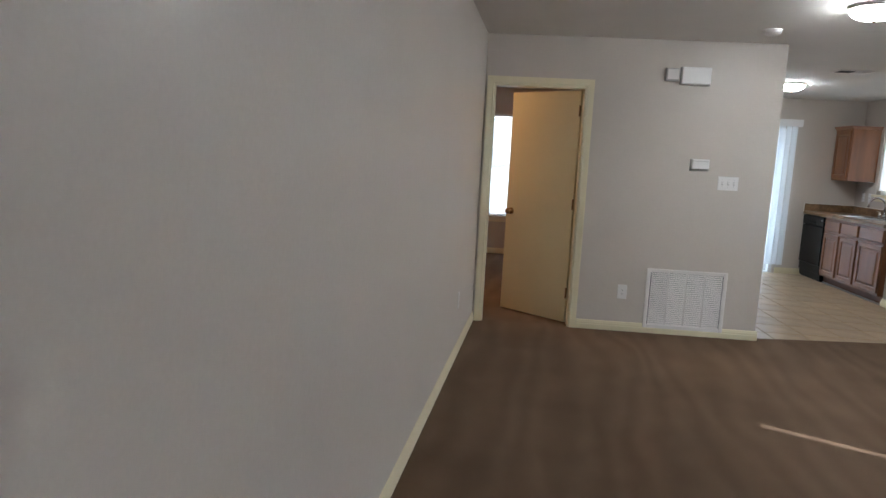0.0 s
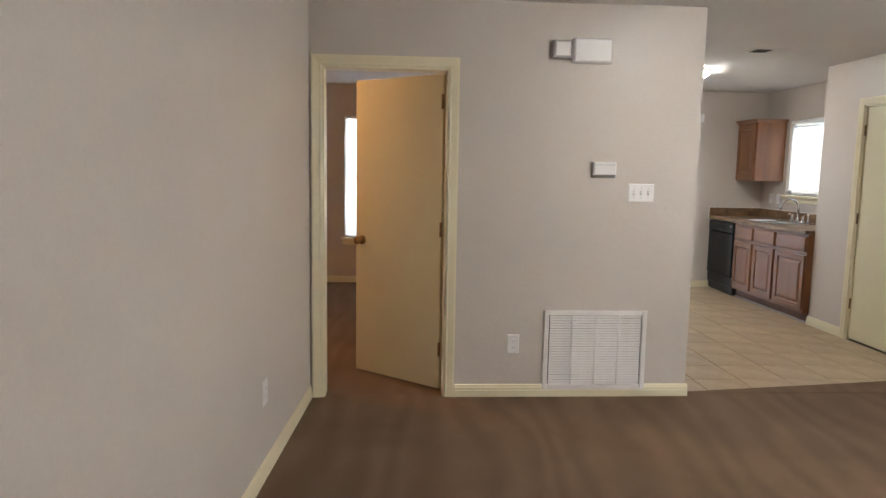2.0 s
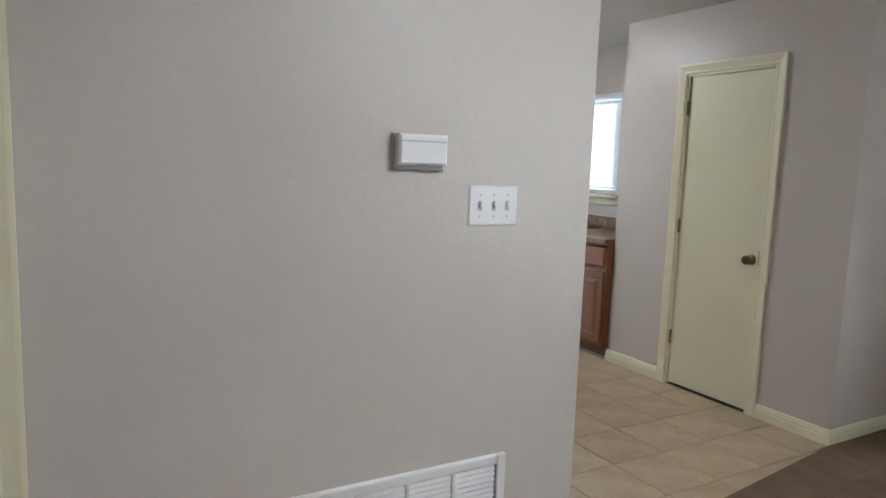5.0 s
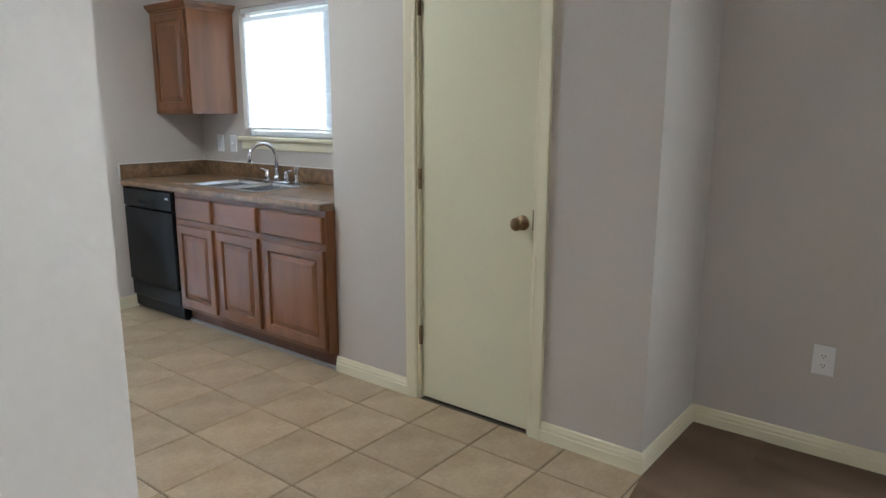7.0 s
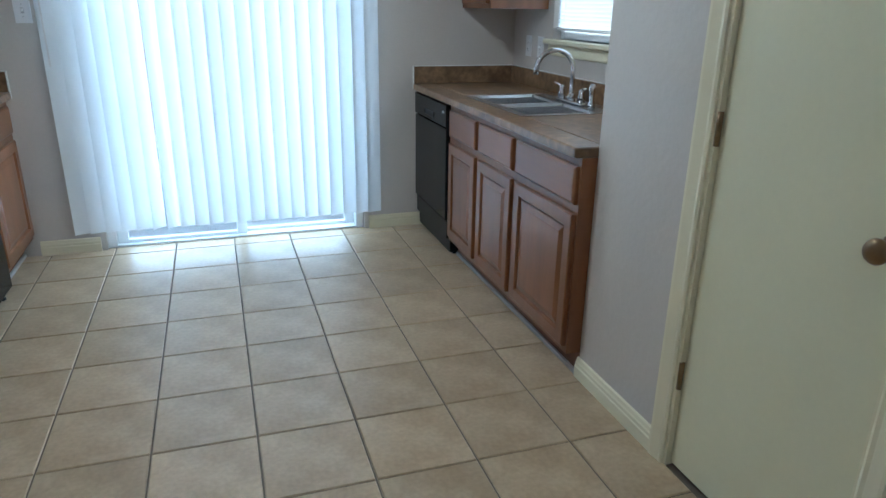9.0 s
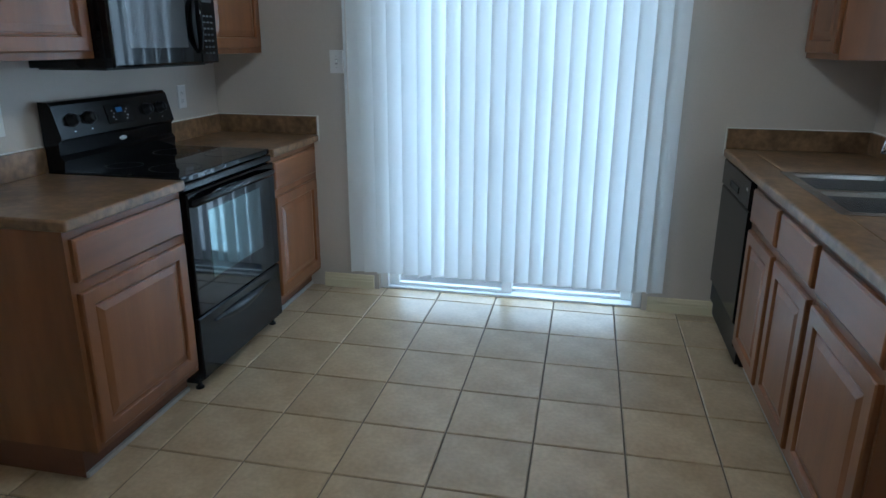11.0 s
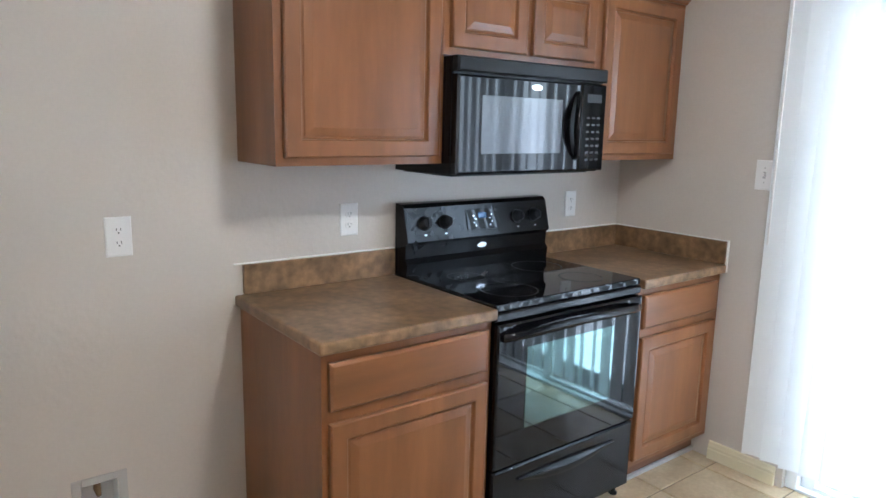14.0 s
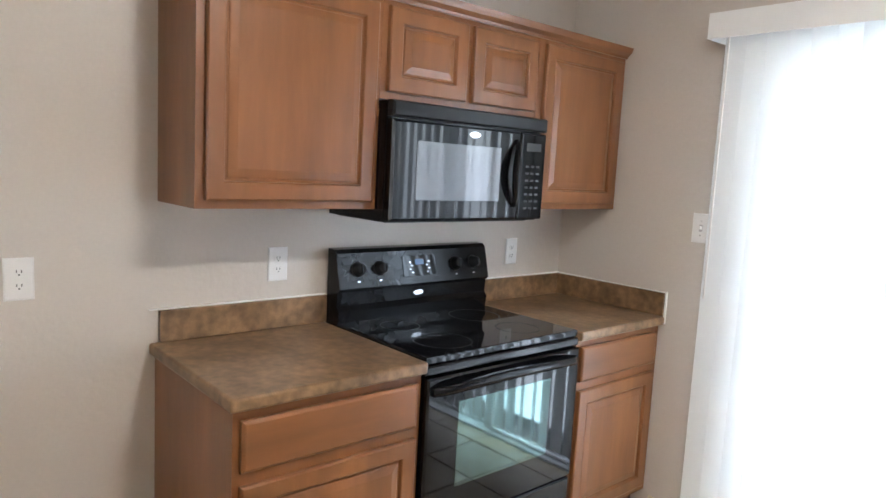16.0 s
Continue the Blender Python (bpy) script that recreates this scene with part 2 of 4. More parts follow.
def lathe(F, profile, seg=20, bm=None):
    """Profile (radius, height) turned about the third axis of F."""
    bm = bm or bmesh.new()
    rows = []
    for r, h in profile:
        rows.append([bm.verts.new(F(r * math.cos(2 * math.pi * k / seg), r * math.sin(2 * math.pi * k / seg), h)) for k in range(seg)])
    for p, q in zip(rows, rows[1:]):
        for k in range(seg):
            bm.faces.new((p[k], p[(k + 1) % seg], q[(k + 1) % seg], q[k]))
    bm.faces.new(rows[0][::-1])
    bm.faces.new(rows[-1])
    return bm


def tube(points, radius, seg=10, bm=None):
    bm = bm or bmesh.new()
    pts = [Vector(p) for p in points]
    rows = []
    up = Vector((0.31, 0.2, 0.93)).normalized()
    for i, p in enumerate(pts):
        d = (pts[min(i + 1, len(pts) - 1)] - pts[max(i - 1, 0)]).normalized()
        s = d.cross(up)
        if s.length < 0.05:
            s = d.cross(Vector((1, 0, 0)))
        s.normalize()
        t = d.cross(s).normalized()
        r = radius[i] if isinstance(radius, (list, tuple)) else radius
        rows.append([bm.verts.new(p + (s * math.cos(2 * math.pi * k / seg) + t * math.sin(2 * math.pi * k / seg)) * r) for k in range(seg)])
        up = -t
    for p, q in zip(rows, rows[1:]):
        for k in range(seg):
            bm.faces.new((p[k], p[(k + 1) % seg], q[(k + 1) % seg], q[k]))
    bm.faces.new(rows[0][::-1])
    bm.faces.new(rows[-1])
    return bm


# ---- plan ----
CEIL_Z = 2.45
XL, XR = -0.283, 4.82          # living left wall, outer right wall
YD0, YD1 = 6.015, 6.14        # dividing wall
XD = 2.128                    # its free end
XK = 1.34                     # kitchen stove wall
YB = 10.145                     # kitchen back wall
XP = 4.24                    # pantry wall
YP0, YP1 = 6.38, 8.075
YF = -1.6                     # living front wall
YBED = 10.30


def wall(name, lo, hi, holes=(), along="x", label="greige painted wall with light orange-peel texture", material=None):
    """A wall slab with rectangular holes (a0, a1, z0, z1) through it along x or y."""
    bm = bmesh.new()
    k = 0 if along == "x" else 1
    cuts = sorted({lo[k], hi[k], *[h[0] for h in holes], *[h[1] for h in holes]})
    for a, b in zip(cuts, cuts[1:]):
        zs = [(lo[2], hi[2])]
        for h in holes:
            if h[0] <= a + 1e-6 and b - 1e-6 <= h[1]:
                zs = [(z0, z1) for p, q in zs for z0, z1 in ((p, min(q, h[2])), (max(p, h[3]), q)) if z1 - z0 > 1e-4]
        for z0, z1 in zs:
            l, h2 = list(lo), list(hi)
            l[k], h2[k], l[2], h2[2] = a, b, z0, z1
            box(l, h2, bm=bm)
    bmesh.ops.remove_doubles(bm, verts=bm.verts, dist=1e-5)
    dup = {}
    for f in bm.faces:
        dup.setdefault(tuple(round(c, 4) for c in f.calc_center_median()), []).append(f)
    bmesh.ops.delete(bm, geom=[f for fs in dup.values() if len(fs) > 1 for f in fs], context="FACES_ONLY")
    return solid(name, bm, material or WALL, label, "wall", "structure")


DOOR_X0, DOOR_X1, DOOR_Z = -0.205, 0.557, 2.046
PAN_Y0, PAN_Y1, PAN_Z = 6.884, 7.512, 2.045
SL_X0, SL_X1, SL_Z = 2.30, 3.82, 2.03
WS = (8.70, 9.62, 1.205, 2.07)      # sink window y0 y1 z0 z1
W2 = (3.98, 5.56, 0.61, 2.06)      # living window
W3 = (0.56, 2.13, 0.64, 2.06)      # front living window
WB = (-0.43, 0.61, 0.57, 2.07)     # bedroom window x0 x1

wall("wall_divider", (XL - 0.001, YD0, 0), (XD, YD1, CEIL_Z), [(DOOR_X0, DOOR_X1, 0, DOOR_Z)])
XL0 = XL - 0.455              # the left wall runs slightly out of square
bm = bmesh.new()
lo4 = [bm.verts.new((x, y, 0)) for x, y in ((XL, YD0), (XL0, YF), (XL0 - 0.12, YF), (XL - 0.12, YD0))]
hi4 = [bm.verts.new((*v.co[:2], CEIL_Z)) for v in lo4]
for i in range(4):
    bm.faces.new((lo4[i], lo4[(i + 1) % 4], hi4[(i + 1) % 4], hi4[i]))
bm.faces.new(lo4[::-1])
bm.faces.new(hi4)
solid("wall_living_left", bm, WALL, "greige painted wall with light orange-peel texture", "wall", "structure")
wall("wall_front", (XL0 - 0.12, YF - 0.12, 0), (XR + 0.16, YF, CEIL_Z))
wall("wall_right", (XR, YF, 0), (XR + 0.16, YB + 0.16, CEIL_Z), [WS, W2, W3], along="y")
wall("wall_kitchen_left", (XK - 0.11, YD1, 0), (XK, YB, CEIL_Z), [(7.655, 7.760, 0.270, 0.375)], along="y")
wall("wall_kitchen_jog", (XK, YD1, 0), (XK + 0.10, 7.38, CEIL_Z), along="y")
wall("wall_back", (XK - 0.11, YB, 0), (XR, YB + 0.16, CEIL_Z), [(SL_X0, SL_X1, 0, SL_Z)])
wall("wall_pantry", (XP, YP0, 0), (XP + 0.10, YP1, CEIL_Z), [(PAN_Y0, PAN_Y1, 0, PAN_Z)], along="y")
wall("wall_pantry_south", (XP + 0.10, YP0, 0), (XR, YP0 + 0.10, CEIL_Z))
wall("wall_pantry_north", (XP + 0.10, YP1 - 0.10, 0), (XR, YP1, CEIL_Z))
wall("wall_bedroom_left", (-2.72, YD1, 0), (-2.60, YBED, CEIL_Z), along="y")
wall("wall_bedroom_front", (-2.72, YD0, 0), (XL - 0.001, YD1, CEIL_Z))
wall("wall_bedroom_back", (-2.72, YBED, 0), (XK - 0.11, YBED + 0.16, CEIL_Z), [WB])
solid("ceiling", box((-2.8, YF - 0.2, CEIL_Z), (XR + 0.16, YBED + 0.2, CEIL_Z + 0.15)), CEIL, "off-white textured ceiling over all rooms", "ceiling", "structure")

# floors: carpet and the bed of grout under the tiles
solid("floor_living", box((XL0 - 0.12, YF - 0.12, -0.12), (XR + 0.16, YD0 + 0.045, 0.004)), CARPET, "brown cut-pile carpet with vacuum marks", "carpet", "structure")
solid("floor_bedroom", box((-2.72, YD0 + 0.045, -0.12), (XK - 0.11, YBED + 0.16, 0.004)), CARPET, "brown cut-pile bedroom carpet", "carpet", "structure")
floor_k = solid("floor_kitchen", box((XK - 0.11, YD0 + 0.045, -0.12), (XR + 0.16, YB + 0.16, -0.006)), GROUT, "beige ceramic tile floor with dark grout", "floor", "structure")


def baseboard(name, p, q, side):
    """From p to q on the floor; side: the way from the wall into the room."""
    p, q, side = Vector((*p, 0)), Vector((*q, 0)), Vector((*side, 0))
    L = (q - p).length
    pts = [(0.0, 0.0), (0.0, 0.015), (0.045, 0.015), (0.050, 0.012), (0.062, 0.012), (0.068, 0.009), (0.080, 0.006), (0.085, 0.0)]
    F = frame_at(p, (q - p) / L, (0, 0, 1), side)
    return solid(name, extrude_profile(pts, F, L), TRIM, "cream painted moulded baseboard", "baseboard", "structure")


CW = 0.062
baseboard("baseboard_divider", (DOOR_X1 + CW + 0.004, YD0), (XD + 0.015, YD0), (0, -1))
baseboard("baseboard_living_left", (XL0, YF), (XL - 0.001, YD0 - 0.016), (1, -0.0598))
baseboard("baseboard_living_right", (XR, YF), (XR, YP0 - 0.001), (-1, 0))
baseboard("baseboard_pantry_south", (XP - 0.015, YP0), (XR - 0.015, YP0), (0, -1))
baseboard("baseboard_pantry_a", (XP, YP0), (XP, PAN_Y0 - CW), (-1, 0))
baseboard("baseboard_pantry_b", (XP, PAN_Y1 + CW), (XP, YP1 + 0.008), (-1, 0))
baseboard("baseboard_back_a", (1.96, YB), (SL_X0 - 0.03, YB), (0, -1))
baseboard("baseboard_back_b", (SL_X1 + 0.03, YB), (4.21, YB), (0, -1))
baseboard("baseboard_kitchen_left", (XK, 7.395), (XK, 8.169), (1, 0))
baseboard("baseboard_kitchen_jog", (XK + 0.10, YD1), (XK + 0.10, 7.394), (1, 0))
baseboard("baseboard_bedroom_back", (-2.6, YBED), (XK - 0.11, YBED), (0, -1))
baseboard("baseboard_divider_end", (XD, YD0), (XD, YD1), (1, 0))


def casing(name, F, u0, u1, top, width=CW):
    """Moulded door trim: two legs and a head, mitred by butting."""
    bm = bmesh.new()
    prof = [(0.0, 0.0), (0.0, 0.011), (0.008, 0.015), (0.018, 0.013), (0.036, 0.016), (0.052, 0.019), (width, 0.019), (width, 0.0)]
    for s, e in ((-1, u0), (1, u1)):
        a = [bm.verts.new(F(e + s * p, 0.0, q)) for p, q in prof]
        b = [bm.verts.new(F(e + s * p, top + p, q)) for p, q in prof]
        for i in range(len(prof) - 1):
            bm.faces.new((a[i], a[i + 1], b[i + 1], b[i]))
    a = [bm.verts.new(F(u0 - p, top + p, q)) for p, q in prof]
    b = [bm.verts.new(F(u1 + p, top + p, q)) for p, q in prof]
    for i in range(len(prof) - 1):
        bm.faces.new((a[i], a[i + 1], b[i + 1], b[i]))
    return solid(name, bm, TRIM, "cream painted moulded door casing", "door trim", "structure")


FD = frame_at((0, YD0, 0), (1, 0, 0), (0, 0, 1), (0, -1, 0))
casing("trim_bedroom_door", FD, DOOR_X0, DOOR_X1, DOOR_Z)
FDB = frame_at((0, YD1, 0), (1, 0, 0), (0, 0, 1), (0, 1, 0))
casing("trim_bedroom_door_inner", FDB, DOOR_X0, DOOR_X1, DOOR_Z)
FP = frame_at((XP, 0, 0), (0, 1, 0), (0, 0, 1), (-1, 0, 0))
casing("trim_pantry_door", FP, PAN_Y0, PAN_Y1, PAN_Z)


def jamb(name, lo, hi, along):
    """Lining of an opening: two sides and a head, with a stop bead."""
    bm = bmesh.new()
    t = 0.012
    if along == "x":
        box((lo[0] - 0.001, lo[1] - 0.003, 0), (lo[0] + t, hi[1] + 0.003, hi[2]), bm=bm)
        box((hi[0] - t, lo[1] - 0.003, 0), (hi[0] + 0.001, hi[1] + 0.003, hi[2]), bm=bm)
        box((lo[0] + t, lo[1] - 0.003, hi[2] - t), (hi[0] - t, hi[1] + 0.003, hi[2] + 0.001), bm=bm)
    else:
        box((lo[0] - 0.003, lo[1] - 0.001, 0), (hi[0] + 0.003, lo[1] + t, hi[2]), bm=bm)
        box((lo[0] - 0.003, hi[1] - t, 0), (hi[0] + 0.003, hi[1] + 0.001, hi[2]), bm=bm)
        box((lo[0] - 0.003, lo[1] + t, hi[2] - t), (hi[0] + 0.003, hi[1] - t, hi[2] + 0.001), bm=bm)
    return solid(name, bm, TRIM, "cream painted door jamb lining", "door jamb", "structure")


jamb("trim_bedroom_jamb", (DOOR_X0, YD0, 0), (DOOR_X1, YD1, DOOR_Z), "x")
jamb("trim_pantry_jamb", (XP, PAN_Y0, 0), (XP + 0.10, PAN_Y1, PAN_Z), "y")


# ---- doors ----
def knob(parent, F, u, v, material):
    """Rose, neck and round knob standing out along the third axis."""
    G = lambda a, b, c: F(u + a, v + b, c)
    part("door_knob", lathe(G, [(0.032, 0.0), (0.032, 0.006), (0.026, 0.010), (0.012, 0.013), (0.011, 0.030), (0.020, 0.036), (0.027, 0.046), (0.028, 0.056), (0.023, 0.064), (0.010, 0.068)], 20), material, parent, "round brass knob", smooth=True)


def hinges(parent, F, u, tops, material):
    for z in tops:
        bm = lathe(lambda a, b, c: F(u + a, z + c, 0.010 + b), [(0.0085, -0.046), (0.0085, 0.046)], 10)
        part("hinge", bm, material, parent, "dark metal hinge", smooth=True)


# pantry door, shut
door_p = thing("door_1", (XP + 0.02, (PAN_Y0 + PAN_Y1) / 2, 0.012), "cream flat slab pantry door, shut", "door", kind="structure")
part("leaf", box((XP + 0.014, PAN_Y0 + 0.014, 0.012), (XP + 0.049, PAN_Y1 - 0.014, PAN_Z - 0.015), 0.002), DOOR, door_p)
FPD = frame_at((XP + 0.014, 0, 0), (0, 1, 0), (0, 0, 1), (-1, 0, 0))
knob(door_p, FPD, PAN_Y0 + 0.066, 0.925, NICKEL)
hinges(door_p, FPD, PAN_Y1 - 0.012, (0.325, 1.075, 1.835), NICKEL)
part("strike_plate", box((XP - 0.0035, PAN_Y0 + 0.002, 0.90), (XP + 0.004, PAN_Y0 + 0.010, 0.985)), NICKEL, door_p)

# bedroom door, ajar into the bedroom
hx, hy = DOOR_X1 - 0.014, YD1 + 0.004
dv = Vector((-0.779, 0.627, 0)).normalized()
nv = Vector((-dv.y, dv.x, 0))          # towards the living room
if nv.y > 0:
    nv = -nv
door_b = thing("door_2", (hx, hy, 0.015), "cream flat slab bedroom door standing ajar", "door", kind="structure")
FB = frame_at((hx, hy, 0), dv, (0, 0, 1), nv)
part("leaf", rings(FB, 0.004, 0.015, 0.732, DOOR_Z - 0.016, [(0.0, -0.0175), (0.0, 0.0165), (0.001, 0.0175)]), DOOR, door_b)
knob(door_b, lambda a, b, c: FB(a, b, c + 0.0175), 0.675, 0.945, BRASS)
knob(door_b, lambda a, b, c: FB(a, b, -c - 0.0175), 0.675, 0.945, BRASS)
hinges(door_b, lambda a, b, c: FB(a, b, c + 0.016), 0.0, (0.28, 1.06, 1.86), NICKEL)


# ---- windows ----
def window(name, F, u0, u1, v0, v1, depth, label, rail=True, gap=0.0, sill=True, raised=0.0, kind_label="white horizontal mini blind, closed"):
    """Vinyl frame and panes set back in the wall, sill, and a closed slatted blind in front."""
    win = thing(name, F((u0 + u1) / 2, v0, 0), label, "window", kind="structure")
    fr = bmesh.new()
    for a, b, c, d in ((u0, v0, u0 + 0.045, v1), (u1 - 0.045, v0, u1, v1), (u0 + 0.045, v0, u1 - 0.045, v0 + 0.045), (u0 + 0.045, v1 - 0.045, u1 - 0.045, v1)):
        rings(F, a, b, c, d, [(0, -depth), (0, -depth + 0.045), (0.004, -depth + 0.05)], bm=fr)
    vm = (v0 + v1) / 2
    if rail:
        rings(F, u0 + 0.045, vm - 0.022, u1 - 0.045, vm + 0.022, [(0, -depth), (0, -depth + 0.04), (0.004, -depth + 0.045)], bm=fr)
    part("window_frame", fr, VINYL, win)
    for a, b in (((v0 + 0.045, vm - 0.022), (vm + 0.022, v1 - 0.045)) if rail else ((v0 + 0.045, v1 - 0.045),)):
        p = part("pane", rings(F, u0 + 0.045, a, u1 - 0.045, b, [(0, -depth + 0.018), (0, -depth + 0.022)]), PANE, win)
        p.visible_shadow = False
    if sill:
        part("window_sill", rings(F, u0 - 0.04, v0 - 0.028, u1 + 0.04, v0 + 0.0, [(0, -0.06), (0, 0.035), (0.006, 0.042)]), TRIM, win, "cream painted stool")
        part("apron", rings(F, u0 - 0.025, v0 - 0.088, u1 + 0.025, v0 - 0.028, [(0, 0.0), (0, 0.010), (0.006, 0.014)]), TRIM, win)
    bl = thing("window_blind", F((u0 + u1) / 2, v1 - 0.03, -0.03), kind_label, "blind")
    part("headrail", rings(F, u0 + 0.006 + gap, v1 - 0.034, u1 - 0.006, v1 - 0.002, [(0, -0.045), (0, -0.012), (0.003, -0.009)]), VINYL, bl)
    base = v0 + 0.012 + raised
    part("bottom_rail", rings(F, u0 + 0.008, base, u1 - 0.008 - gap, base + 0.016, [(0, -0.038), (0, -0.014), (0.003, -0.011)]), VINYL, bl)
    n = int((v1 - 0.04 - base - 0.02) / 0.0205)
    proto = bmesh.new()
    us = (u0 + 0.008, u1 - 0.008 - gap)
    sec = [(-0.0125, -0.0042), (-0.004, 0.0006), (0.004, 0.0008), (0.0125, -0.0008)]
    a = [proto.verts.new(F(us[0], base + 0.03 + p * 0.94, -0.026 + q - p * 0.28)) for p, q in sec]
    b = [proto.verts.new(F(us[1], base + 0.03 + p * 0.94, -0.026 + q - p * 0.28)) for p, q in sec]
    for i in range(3):
        proto.faces.new((a[i], a[i + 1], b[i + 1], b[i]))
    s0 = part("slat", proto, SLAT, bl)
    for i in range(1, n):
        s = new("slat", s0.data)
        s.parent = bl
        s.location = (0, 0, 0.0205 * i)
    part("ladder_cord", tube([F(us[0] + 0.10, base, -0.010), F(us[0] + 0.10, v1 - 0.03, -0.010)], 0.0012, 6), WHITE, bl)
    part("ladder_cord", tube([F(us[1] - 0.10, base, -0.010), F(us[1] - 0.10, v1 - 0.03, -0.010)], 0.0012, 6), WHITE, bl)
    return win


FR = frame_at((XR, 0, 0), (0, 1, 0), (0, 0, 1), (-1, 0, 0))
window("window_1", FR, *WS[:2], *WS[2:], 0.10, "white vinyl kitchen window over the sink", rail=False, raised=0.035)
window("window_2", FR, *W2[:2], *W2[2:], 0.10, "white vinyl living room window")
window("window_3", FR, *W3[:2], *W3[2:], 0.10, "white vinyl living room window with sun at its edge", gap=0.078)
FBW = frame_at((0, YBED, 0), (1, 0, 0), (0, 0, 1), (0, -1, 0))
window("window_4", FBW, *WB[:2], *WB[2:], 0.10, "white vinyl bedroom window")

# sliding patio door
pat = thing("door_3", ((SL_X0 + SL_X1) / 2, YB, 0), "white vinyl sliding glass patio door", "patio door", kind="structure")
FS = frame_at((0, YB, 0), (1, 0, 0), (0, 0, 1), (0, -1, 0))
bm = bmesh.new()
for a, b, c, d in ((SL_X0, 0, SL_X0 + 0.05, SL_Z), (SL_X1 - 0.05, 0, SL_X1, SL_Z), (SL_X0 + 0.05, SL_Z - 0.05, SL_X1 - 0.05, SL_Z), (SL_X0 + 0.05, -0.004, SL_X1 - 0.05, 0.014)):
    rings(FS, a, b, c, d, [(0, -0.14), (0, -0.03), (0.003, -0.027)], bm=bm)
part("door_frame", bm, VINYL, pat)
xm = (SL_X0 + SL_X1) / 2
for a, b, w in ((SL_X0 + 0.05, xm + 0.03, -0.075), (xm - 0.03, SL_X1 - 0.05, -0.115)):
    bm = bmesh.new()
    for p, q, r, s in ((a, 0.014, a + 0.06, SL_Z - 0.05), (b - 0.06, 0.014, b, SL_Z - 0.05), (a + 0.06, 0.014, b - 0.06, 0.034), (a + 0.06, SL_Z - 0.11, b - 0.06, SL_Z - 0.05)):
        rings(FS, p, q, r, s, [(0, w - 0.015), (0, w + 0.012), (0.003, w + 0.015)], bm=bm)
    leaf = part("sash", bm, VINYL, pat)
    g = part("pane", rings(FS, a + 0.06, 0.034, b - 0.06, SL_Z - 0.11, [(0, w - 0.003), (0, w + 0.003)]), PANE, leaf)
    g.visible_shadow = False

# vertical blind: valance, track and hanging vanes
BX0, BX1, BY, BZ0, BZ1 = 2.160, 3.900, YB - 0.085, 0.132, 2.075
vb = thing("vertical_blind", ((BX0 + BX1) / 2, BY, BZ1), "white vinyl vertical blind drawn shut over the patio door", "blind")
bm = extrude_profile([(BZ1 - 0.012, 0.0), (BZ1 + 0.085, 0.0), (BZ1 + 0.085, 0.006), (BZ1 - 0.012, 0.006)], frame_at((BX0 - 0.05, BY - 0.062, 0), (1, 0, 0), (0, 0, 1), (0, 1, 0)), BX1 - BX0 + 0.10)
box((BX0 - 0.05, BY - 0.056, BZ1 - 0.012), (BX0 - 0.044, YB, BZ1 + 0.085), bm=bm)
box((BX1 + 0.044, BY - 0.056, BZ1 - 0.012), (BX1 + 0.05, YB, BZ1 + 0.085), bm=bm)
box((BX0 - 0.044, BY - 0.056, BZ1 + 0.079), (BX1 + 0.044, YB, BZ1 + 0.085), bm=bm)
part("valance", bm, VINYL, vb, "white square-edged valance")
part("track", box((BX0 - 0.02, BY - 0.02, BZ1 + 0.02), (BX1 + 0.02, BY + 0.02, BZ1 + 0.05), 0.003), VINYL, vb)
rnd = random.Random(7)
pitch = 0.0795
count = int((BX1 - BX0) / pitch) + 1


def vane_mesh():
    bm = bmesh.new()
    cols = []
    for k in range(7):
        u = -0.0445 + 0.089 * k / 6
        w = 0.0065 * (1 - (u / 0.0445) ** 2)
        cols.append([bm.verts.new((u, w, z)) for z in (BZ0 - BZ1, 0.02)])
    for a, b in zip(cols, cols[1:]):
        bm.faces.new((a[0], b[0], b[1], a[1]))
    finish(bm, True)
    me = bpy.data.meshes.new("vane")
    bm.to_mesh(me)
    bm.free()
    me.materials.append(VANE)
    return me


vm_mesh = vane_mesh()
for i in range(count):
    v = new("vane", vm_mesh)
    v.parent = vb
    x = BX0 + 0.044 + pitch * i
    turned = 24 if 0.22 < (x - BX0) / (BX1 - BX0) < 0.30 else 0
    v.location = (x - ORG[vb].x, 0.003 * (i % 2), 0)
    v.rotation_euler = (0, 0, radians(17 + turned + rnd.uniform(-4, 4)))
part("wand", tube([(BX0 + 0.03, BY - 0.045, BZ1), (BX0 + 0.034, BY - 0.05, 1.05)], 0.004, 8), WHITE, vb)


# ---- kitchen cabinets ----
DOORSTEPS = [(0, 0), (0, 0.015), (0.005, 0.019), (0.050, 0.019), (0.053, 0.0165), (0.056, 0.008), (0.062, 0.0075), (0.066, 0.011), (0.090, 0.0175)]
DRAWSTEPS = [(0, 0), (0, 0.013), (0.006, 0.0175), (0.010, 0.019)]


